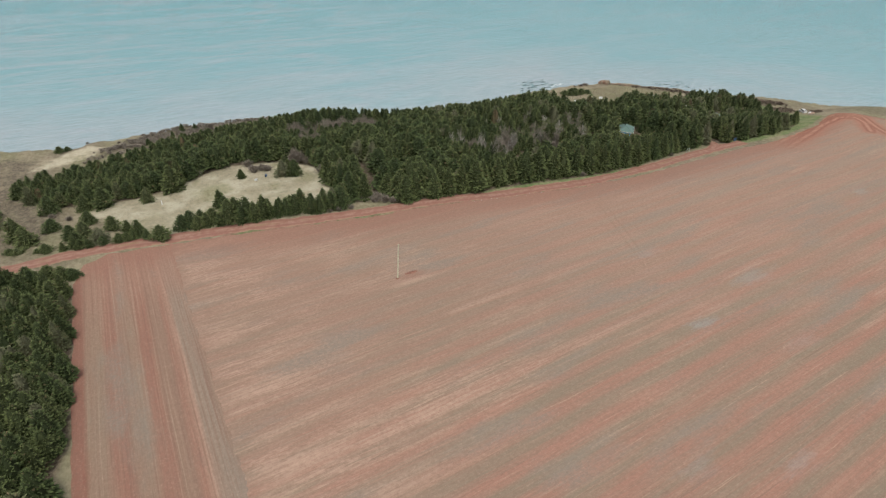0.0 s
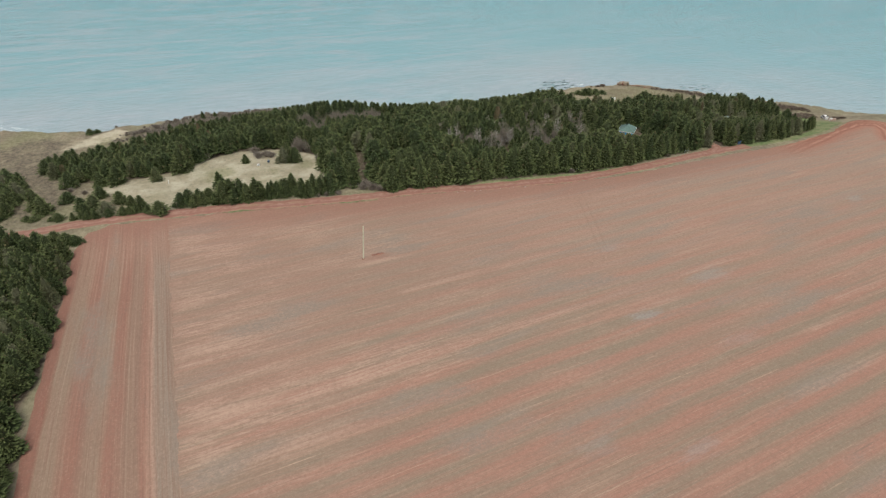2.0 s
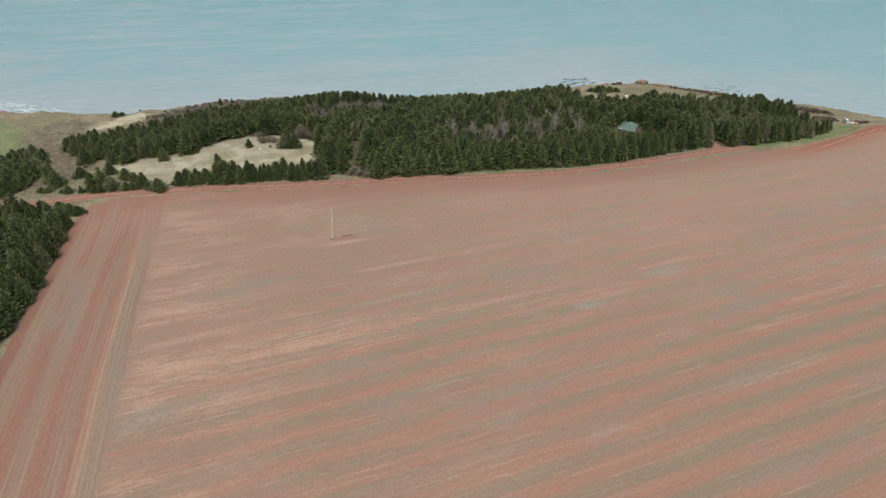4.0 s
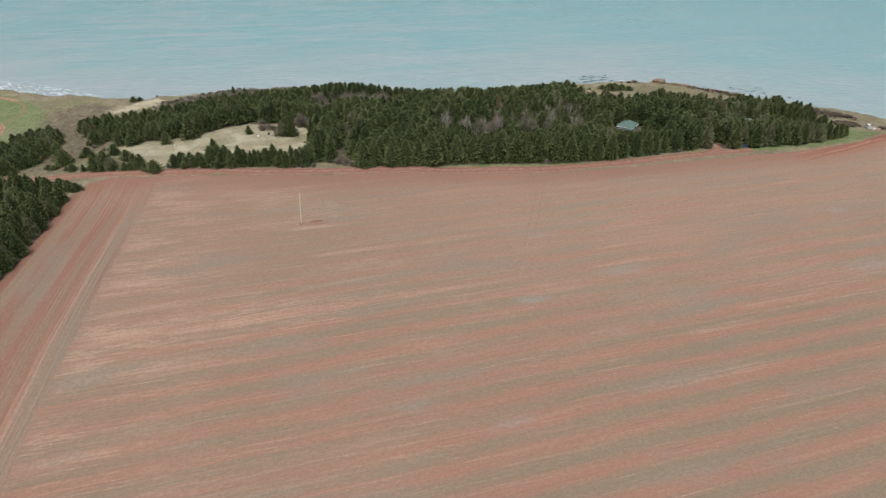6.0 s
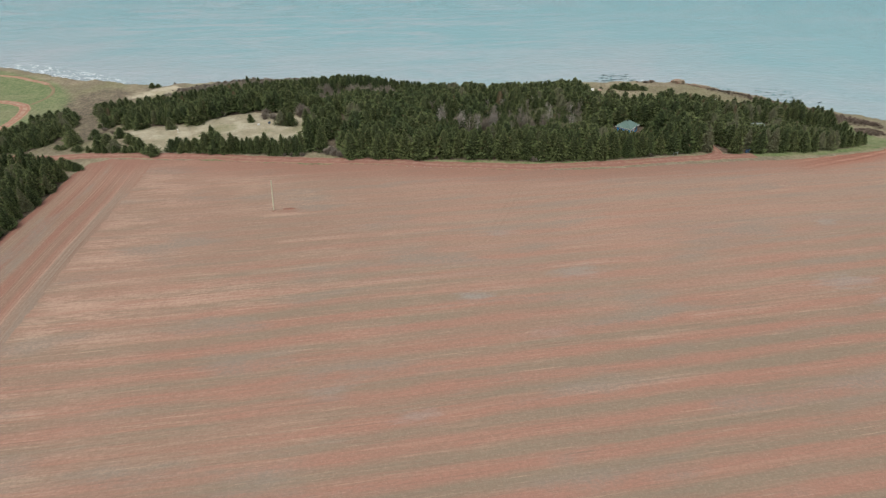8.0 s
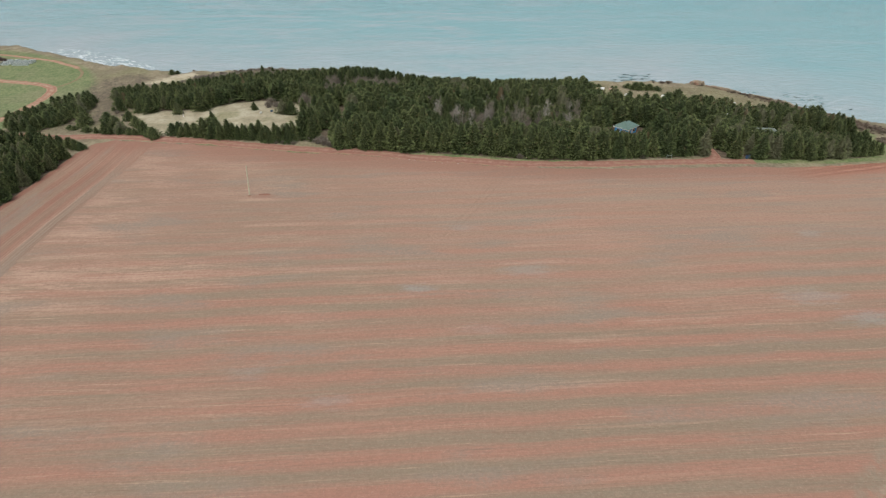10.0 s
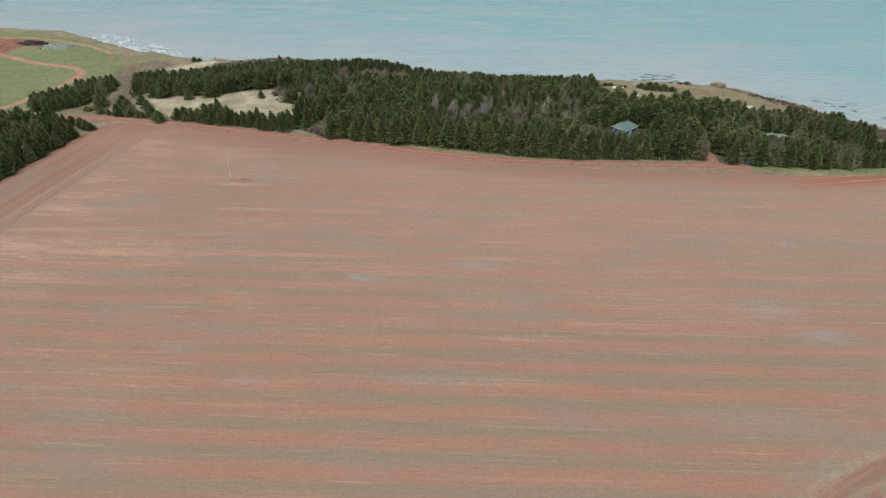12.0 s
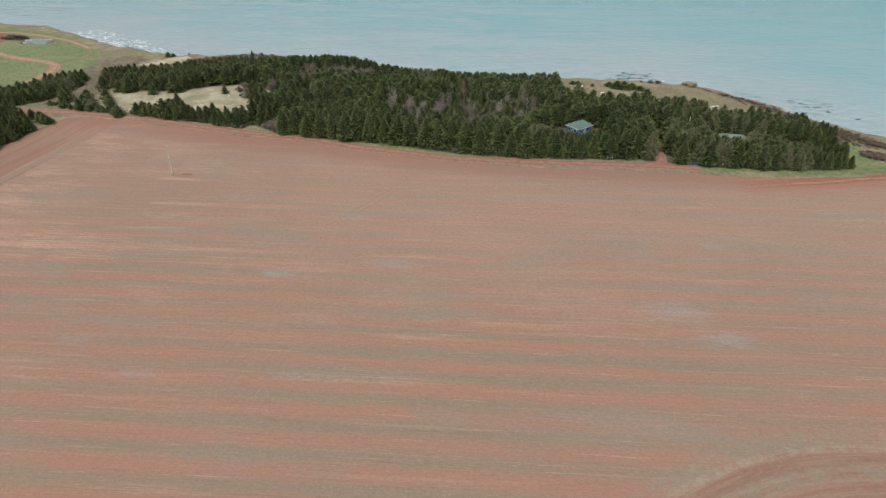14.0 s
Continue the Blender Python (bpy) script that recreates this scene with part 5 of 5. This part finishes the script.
def house(name, x, y, z, rz, sx, sy, wall_h, roof_h, wall_mat, roof_mat, label):
    """A cottage with a hip roof."""
    top = tagged(new(name), label, "house")
    part("wall", box(bmesh.new(), 0, 0, wall_h / 2 - 0.3, sx, sy, wall_h + 0.6), wall_mat, top)
    bm = bmesh.new()
    o, ridge = 0.5, max(0.4, (sx - sy) / 2 + 0.6)
    lo = [bm.verts.new((a * (sx / 2 + o), b * (sy / 2 + o), wall_h - 0.12)) for a, b in ((-1, -1), (1, -1), (1, 1), (-1, 1))]
    up = [bm.verts.new((a * (sx / 2 + o), b * (sy / 2 + o), wall_h + 0.06)) for a, b in ((-1, -1), (1, -1), (1, 1), (-1, 1))]
    r0, r1 = bm.verts.new((-ridge, 0, wall_h + roof_h)), bm.verts.new((ridge, 0, wall_h + roof_h))
    bm.faces.new(lo[::-1])
    for i in range(4):
        bm.faces.new((lo[i], lo[(i + 1) % 4], up[(i + 1) % 4], up[i]))
    bm.faces.new((up[0], up[1], r1, r0))
    bm.faces.new((up[2], up[3], r0, r1))
    bm.faces.new((up[1], up[2], r1))
    bm.faces.new((up[3], up[0], r0))
    roof = part("roof", bm, roof_mat, top)
    part("chimney", box(bmesh.new(), 0.6, 0.5, wall_h + roof_h * 0.9, 0.3, 0.3, 0.7, bevel=0.03), MAT_TYRE, roof)
    bm = bmesh.new()
    for a, b, lx, ly in ((0, -1, sx + 2 * o + 0.04, 0.05), (0, 1, sx + 2 * o + 0.04, 0.05), (-1, 0, 0.05, sy + 2 * o + 0.04), (1, 0, 0.05, sy + 2 * o + 0.04)):
        box(bm, a * (sx / 2 + o + 0.02), b * (sy / 2 + o + 0.02), wall_h - 0.03, lx, ly, 0.14)
    part("fascia", bm, MAT_WHITE, top, "white fascia board")
    for fx_, fy_, ang in ((-0.28, -1, 0), (0.22, -1, 0), (1, -0.22, 90), (1, 0.25, 90), (-1, 0.2, 90), (-1, -0.22, 90), (-0.25, 1, 0), (0.2, 1, 0)):
        wx, wy = (fx_ * sx, fy_ * sy / 2) if ang == 0 else (fx_ * sx / 2, fy_ * sy)
        w = part("window", box(bmesh.new(), wx, wy, wall_h * 0.58, 1.3 if ang == 0 else 0.12, 0.12 if ang == 0 else 1.3, 1.15, bevel=0.02), MAT_WHITE, top, "white window frame")
        for s in (-0.28, 0.28):
            part("pane", box(bmesh.new(), wx + (s if ang == 0 else 0.0), wy + (s if ang else 0.0), wall_h * 0.58, 0.46 if ang == 0 else 0.15, 0.15 if ang == 0 else 0.46, 0.95), MAT_GLASS, w)
    d = part("door", box(bmesh.new(), 0.02 * sx, -sy / 2, 1.0, 0.95, 0.12, 2.05, bevel=0.02), MAT_WHITE, top, "white door")
    part("door_handle", box(bmesh.new(), 0.02 * sx + 0.36, -sy / 2 - 0.08, 1.0, 0.05, 0.08, 0.12), MAT_GLASS, d)
    part("step", box(bmesh.new(), 0.02 * sx, -sy / 2 - 0.6, 0.05, 1.8, 1.2, 0.5, bevel=0.02), MAT_STONE, top)
    top.matrix_world = pose(x, y, z, 0, 0, rz)


house("cottage", 160.0, 140.2, -4.3, 41, 6.1, 4.8, 2.6, 1.6, MAT_BLUE, MAT_ROOF, "bright blue cottage with a green hip roof among spruces")
house("cabin", 209.8, 140.5, -6.9, -6, 8.0, 5.2, 2.3, 1.4, MAT_WHITE, MAT_ROOF_GREY, "small cabin with a grey-green roof hidden among spruces")


def van(x, y, rz):
    """A white van with its tailgate raised."""
    top = tagged(new("van"), "white van parked on the grass with its tailgate raised", "van")
    bm = bmesh.new()
    prof = [(-2.35, 0.45), (-2.4, 1.1), (-2.2, 1.85), (-1.9, 1.98), (0.9, 1.95), (1.55, 1.2), (2.3, 1.0), (2.42, 0.7), (2.38, 0.42)]
    sides = [[bm.verts.new((px, s * 0.92 * (0.9 if pz > 1.5 else 1.0), pz)) for px, pz in prof] for s in (-1, 1)]
    bm.faces.new(sides[0][::-1])
    bm.faces.new(sides[1])
    for i in range(len(prof)):
        j = (i + 1) % len(prof)
        bm.faces.new((sides[0][i], sides[0][j], sides[1][j], sides[1][i]))
    bmesh.ops.recalc_face_normals(bm, faces=bm.faces)
    bmesh.ops.bevel(bm, geom=list(bm.edges), offset=0.06, segments=2, affect="EDGES")
    part("body", bm, MAT_WHITE, top)
    bm = bmesh.new()
    q = [bm.verts.new(c) for c in ((0.98, -0.74, 1.9), (0.98, 0.74, 1.9), (1.53, 0.8, 1.26), (1.53, -0.8, 1.26))]
    bm.faces.new(q)
    bmesh.ops.solidify(bm, geom=bm.faces[:], thickness=0.04)
    part("windscreen", bm, MAT_GLASS, top)
    for s in (-1, 1):
        for cx, lx in ((-1.5, 0.95), (-0.4, 0.95), (0.6, 0.8)):
            part("side_window", box(bmesh.new(), cx, s * 0.88, 1.52, lx, 0.09, 0.5, bevel=0.02), MAT_GLASS, top)
        for cx in (-1.45, 1.45):
            bm = bmesh.new()
            bmesh.ops.create_cone(bm, cap_ends=True, segments=20, radius1=0.36, radius2=0.36, depth=0.24, matrix=Matrix.Translation((cx, s * 0.82, 0.36)) @ Matrix.Rotation(radians(90), 4, "X"))
            w = part("wheel", bm, MAT_TYRE, top, "black tyre")
            bm = bmesh.new()
            bmesh.ops.create_cone(bm, cap_ends=True, segments=16, radius1=0.2, radius2=0.17, depth=0.26, matrix=Matrix.Translation((cx, s * 0.83, 0.36)) @ Matrix.Rotation(radians(90), 4, "X"))
            part("rim", bm, MAT_WIRE, w, "grey steel rim")
        part("headlight", box(bmesh.new(), 2.36, s * 0.66, 0.84, 0.12, 0.34, 0.18, bevel=0.03), MAT_WIRE, top, "clear headlight")
        part("tail_light", box(bmesh.new(), -2.38, s * 0.78, 1.2, 0.06, 0.14, 0.4, bevel=0.02), MAT_ROCK, top, "red tail light")
    bm = box(bmesh.new(), 0, 0, 0, 1.15, 1.6, 0.08, bevel=0.03)
    bmesh.ops.transform(bm, matrix=Matrix.Translation((-2.6, 0, 2.35)) @ Matrix.Rotation(radians(38), 4, "Y"), verts=bm.verts)
    part("tailgate", bm, MAT_GLASS, top, "raised tailgate with dark glass")
    part("bumper", box(bmesh.new(), 2.42, 0, 0.5, 0.14, 1.75, 0.22, bevel=0.05), MAT_TYRE, top)
    top.matrix_world = pose(x, y, h1(x, y), 0, 0, rz) @ Matrix.Diagonal((0.78, 0.78, 0.78, 1))


van(258.2, 130.4, 62)


def crate(x, y, s, mat, label, rz=0.0):
    top = tagged(new("storage_box"), label, "box")
    part("body", box(bmesh.new(), 0, 0, 0.5 * s * 0.7, s * 1.3, s * 0.8, s * 0.7, bevel=0.04), mat, top)
    part("lid", box(bmesh.new(), 0, 0, s * 0.73, s * 1.36, s * 0.86, 0.1, bevel=0.03), mat, top)
    top.matrix_world = pose(x, y, h1(x, y), 0, 0, rz)


for x, y, s, m_, lab, rz in ((256.4, 126.6, 0.9, MAT_WHITE, "white plastic box on the grass", 20), (257.8, 126.0, 0.9, MAT_PEACH, "faded orange plastic box on the grass", -30),
                             (255.3, 125.6, 0.7, MAT_PEACH, "faded orange plastic box on the grass", 60), (258.9, 127.4, 0.7, MAT_WHITE, "white plastic box on the grass", 45),
                             (166.9, 192.4, 1.1, MAT_WHITE, "white covered box on the point", 12), (170.3, 192.2, 1.0, MAT_PEACH, "faded orange covered box on the point", -10),
                             (174.6, 184.4, 1.0, MAT_WHITE, "white covered box near the woodland", 30), (190.2, 184.6, 1.0, MAT_WHITE, "white covered box near the woodland", -20),
                             (29.7, 164.9, 0.6, MAT_WHITE, "white plastic box in the clearing", 20), (33.3, 166.9, 0.7, MAT_TARP, "dark plastic box in the clearing", 70)):
    crate(x, y, s, m_, lab, rz)


def caravan(x, y, rz):
    top = tagged(new("caravan"), "small white caravan parked behind the spruces", "caravan")
    part("body", box(bmesh.new(), 0, 0, 1.45, 5.2, 2.1, 2.0, bevel=0.25), MAT_DULL, top)
    for s in (-1, 1):
        part("window", box(bmesh.new(), s * 1.4, -1.05, 1.7, 1.2, 0.06, 0.6, bevel=0.02), MAT_GLASS, top)
        bm = bmesh.new()
        bmesh.ops.create_cone(bm, cap_ends=True, segments=18, radius1=0.34, radius2=0.34, depth=0.2, matrix=Matrix.Translation((0, s * 0.95, 0.34)) @ Matrix.Rotation(radians(90), 4, "X"))
        part("wheel", bm, MAT_TYRE, top)
    part("door", box(bmesh.new(), 0.1, -1.06, 1.3, 0.6, 0.05, 1.6, bevel=0.02), MAT_WIRE, top)
    part("tow_bar", box(bmesh.new(), 3.2, 0, 0.5, 1.4, 0.12, 0.1), MAT_TYRE, top)
    top.matrix_world = pose(x, y, h1(x, y), 0, 0, rz) @ Matrix.Diagonal((0.62, 0.62, 0.62, 1))


caravan(216.0, 177.0, 15)


def frame_posts(x, y, rz):
    """A small white timber gate frame by the wood."""
    top = tagged(new("gate_frame"), "white wooden frame of two posts and a rail", "gate")
    for s in (-1, 1):
        bm = bmesh.new()
        bmesh.ops.create_cone(bm, cap_ends=True, segments=8, radius1=0.06, radius2=0.05, depth=1.7, matrix=Matrix.Translation((s * 0.8, 0, 0.75)))
        part("post", bm, MAT_WIRE, top)
    part("rail", box(bmesh.new(), 0, 0, 1.1, 1.6, 0.06, 0.08), MAT_WIRE, top)
    top.matrix_world = pose(x, y, h1(x, y), 0, 0, rz)


frame_posts(166.3, 116.7, 10)


def thin_pole(name, x, y, h, tilt, label, cat):
    top = tagged(new(name), label, cat)
    bm = bmesh.new()
    bmesh.ops.create_cone(bm, cap_ends=True, segments=9, radius1=0.1, radius2=0.06, depth=h, matrix=Matrix.Translation((0, 0, h / 2)))
    part("shaft", bm, MAT_WHITE, top)
    part("cap", box(bmesh.new(), 0, 0, h, 0.24, 0.24, 0.1, bevel=0.03), MAT_WHITE, top)
    top.matrix_world = pose(x, y, h1(x, y) - 0.1, 0, tilt, 0)


thin_pole("flag_pole", 195.5, 143.6, 6.6, 6, "slender white pole standing among the spruces", "pole")
thin_pole("white_post", 122.0, 118.6, 1.1, 2, "slim white post at the woodland edge", "post")
thin_pole("marker_post", 2.6, 160.8, 1.1, 3, "short post in the clearing", "post")


def barrel(x, y):
    top = tagged(new("barrel"), "blue plastic barrel beside the spruces", "barrel")
    bm = bmesh.new()
    for z0, r0, r1, dz in ((0.2, 0.34, 0.4, 0.4), (0.6, 0.4, 0.4, 0.4), (1.0, 0.4, 0.34, 0.4)):
        bmesh.ops.create_cone(bm, cap_ends=True, segments=18, radius1=r0, radius2=r1, depth=dz, matrix=Matrix.Translation((0, 0, z0)))
    part("drum", bm, MAT_TARP, top)
    bm = bmesh.new()
    bmesh.ops.create_cone(bm, cap_ends=True, segments=18, radius1=0.36, radius2=0.34, depth=0.07, matrix=Matrix.Translation((0, 0, 1.23)))
    part("lid", bm, MAT_TYRE, top)
    top.matrix_world = pose(x, y, h1(x, y), 0, 0, 0)


barrel(190.6, 116.2)
barrel(191.7, 116.4)


# stacked traps in the meadow
def trap_master():
    top = tagged(new("lobster_trap_stack"), "stack of grey wire lobster traps in the meadow", "trap stack", "stacked lobster traps")
    for i in range(3):
        t = part("trap", box(bmesh.new(), 0, 0, 0.2 + 0.4 * i, 1.15, 0.62, 0.36, bevel=0.05), MAT_WIRE, top)
        bm = bmesh.new()
        for s in (-0.5, -0.17, 0.17, 0.5):
            box(bm, s, 0, 0.2 + 0.4 * i, 0.04, 0.66, 0.39)
        part("hoop", bm, MAT_WHITE, t)
    return top


trap = trap_master()
first_trap = True
for i in range(10):
    for j in range(5):
        if (i + j * 5) % 11 == 3:
            continue
        x, y = -109.5 + i * 1.36 + rng.uniform(-0.12, 0.12), 238.4 + j * 1.55 - 0.06 * i + rng.uniform(-0.15, 0.15)
        m = pose(x, y, h1(x, y), 0, 0, rng.uniform(-5, 5)) @ Matrix.Diagonal((1.05, 1.05, rng.choice((0.7, 1.0, 1.0)), 1))
        if first_trap:
            trap.matrix_world = m
            first_trap = False
        else:
            repeat(trap, m)


def lump(name, x, y, sx, sy, sz, mat, label, cat, seed, sub=4, rough=0.35):
    """An uneven heap or rock."""
    bm = bmesh.new()
    bmesh.ops.create_icosphere(bm, subdivisions=sub, radius=1.0)
    for v in bm.verts:
        n = noise.fractal(v.co * 1.7 + Vector((seed * 3.1, seed, 0)), 0.8, 2.1, 4)
        n2 = noise.noise(v.co * 6.0 + Vector((0, seed, 0)))
        v.co *= 1 + rough * n + 0.1 * rough * n2
        v.co = Vector((v.co.x * sx, v.co.y * sy, max(v.co.z, -0.4) * sz))
    ob = part(name, bm, mat)
    ob.location = (x, y, max(h1(x, y), SEA - 0.3) + 0.1 * sz)
    return tagged(ob, label, cat)


lump("brush_pile", -119.5, 246.5, 7.0, 2.2, 1.5, MAT_ASH, "heap of dark charred brush in the meadow", "brush pile", 2, 4, 0.75)
lump("brush_pile", -110.0, 239.0, 1.3, 0.9, 0.9, MAT_ASH, "small heap of dark brush beside the traps", "brush pile", 5)
lump("sandstone_outcrop", 215.0, 208.0, 2.9, 1.9, 1.05, MAT_OUTCROP, "tan and red sandstone outcrop at the cliff edge", "rock", 6, 4, 0.55)
ledge = lump("sandstone_ledge", 223.5, 202.0, 6.5, 1.3, 0.55, MAT_OUTCROP, "long low tan sandstone ledge along the cliff top", "rock", 9, 4, 0.5)
ledge.rotation_euler.z = radians(-38)
for i, (x, y, s) in enumerate(((190, 236, 2.0), (193, 239, 2.6), (198, 240.5, 2.2), (203, 241, 2.8), (201, 236, 2.2), (196, 234, 1.6), (207, 238.5, 2.0), (188, 240, 1.4), (206, 245, 2.2), (194, 244, 2.0), (200, 247, 2.4), (196, 249, 1.6), (209, 249, 1.8), (186, 237, 1.6),
                               (265, 210, 2.2), (269, 206, 2.6), (272, 201, 1.8), (262, 214, 1.5), (280, 193, 1.8))):
    ob = lump("reef_rock", x, y, s * 1.2, s * 0.42, 0.42, MAT_ROCK_WET, "dark wet rock awash in the shallows", "rock", i + 10, 3, 0.8)
    ob.rotation_euler.z = rng.uniform(-0.6, 0.6)
    tagged(ob, group="reef rocks")
for i in range(8):
    x = 76 + 30 * rng.random()
    y = float(np.interp(x, far_x, far_y)) + rng.uniform(-0.8, 0.6)
    ob = lump("fieldstone", x, y, rng.uniform(0.15, 0.4), rng.uniform(0.15, 0.3), rng.uniform(0.12, 0.22), MAT_STONE, "pale fieldstone at the field edge", "stone", i, 1, 0.3)
    tagged(ob, group="fieldstones")
lump("soil_heap", 47.2, 94.4, 1.6, 0.5, 0.16, MAT_SOIL, "low heap of dark red soil near the pole", "soil heap", 8)


# ---------------------------------------------------------------- grass tufts
def tufts(name, polys, gap, hi, mat, label, seed, avoid=()):
    """Loose grass: three crossed blades to a tuft, all in one mesh."""
    g = np.random.RandomState(seed)
    P = [scatter(q, gap, seed + i) for i, q in enumerate(polys)]
    x, y = np.concatenate([q[0] for q in P]), np.concatenate([q[1] for q in P])
    keep = (g.uniform(size=len(x)) < 0.75) & (sdist(x, y, ROAD, False) > 2.6) & (sdist(x, y, FIELD) < -0.3)
    x, y = x[keep], y[keep]
    z = height(x, y)
    cos = []
    for b in range(3):
        a = g.uniform(0, 6.28, len(x))
        w, h = g.uniform(0.12, 0.3, len(x)) * hi * 1.6, g.uniform(0.5, 1.0, len(x)) * hi
        dx, dy = w * np.cos(a), w * np.sin(a)
        lx, ly = g.uniform(-0.3, 0.3, len(x)) * hi, g.uniform(-0.3, 0.3, len(x)) * hi
        cos.append(np.stack([np.stack([x - dx, y - dy, z - 0.05], 1), np.stack([x + dx, y + dy, z - 0.05], 1), np.stack([x + lx, y + ly, z + h], 1)], 1))
    co = np.concatenate(cos).reshape(-1, 3)
    return tagged(mesh_object(name, co, np.arange(len(co)).reshape(-1, 3), mat), label, "grass", kind="stuff")


def tuft_material(name, lo, hi_):
    k = Mat(name, 0.95, 0.15)
    isl = k.node("ShaderNodeNewGeometry").outputs["Random Per Island"]
    n = k.noise(k.pos(), 0.12, 3)
    return k.color(k.mix(k.m("ADD", k.m("MULTIPLY", isl, 0.6), k.step(n, 0.35, 0.65, 0.0, 0.4)), lo, hi_))


tufts("dry_grass", [CLEARING], 0.75, 0.2, tuft_material("dry_grass_blades", (0.29, 0.255, 0.17), (0.46, 0.41, 0.29)), "dry pale grass in the clearing", 21)
tufts("rough_grass", [SCRUB, SCRUB_NEAR], 1.2, 0.28, tuft_material("rough_brown_grass", (0.10, 0.082, 0.06), (0.17, 0.14, 0.10)), "rough brown grass and low scrub", 22)
tufts("point_grass", [[(150, 186), (160, 168), (180, 166), (205, 170), (230, 170), (232, 180), (228, 192), (216, 202), (160, 202)]], 1.0, 0.4,
      tuft_material("point_grass_blades", (0.20, 0.18, 0.11), (0.36, 0.30, 0.2)), "short dry grass on the point", 23)
tufts("verge_grass", [[(-16, 137), (5, 134.5), (50, 125.5), (92, 118), (130, 110), (178, 109.5), (232, 111), (250, 117), (252, 124), (236, 121), (208, 116), (178, 117), (146, 117), (110, 121), (75, 127), (46, 133), (4, 143), (-34, 148), (-46, 150), (-46, 145), (-18, 145)]],
      0.9, 0.2, tuft_material("verge_grass_blades", (0.15, 0.175, 0.075), (0.25, 0.25, 0.13)), "grass on the verges of the dirt track", 24)
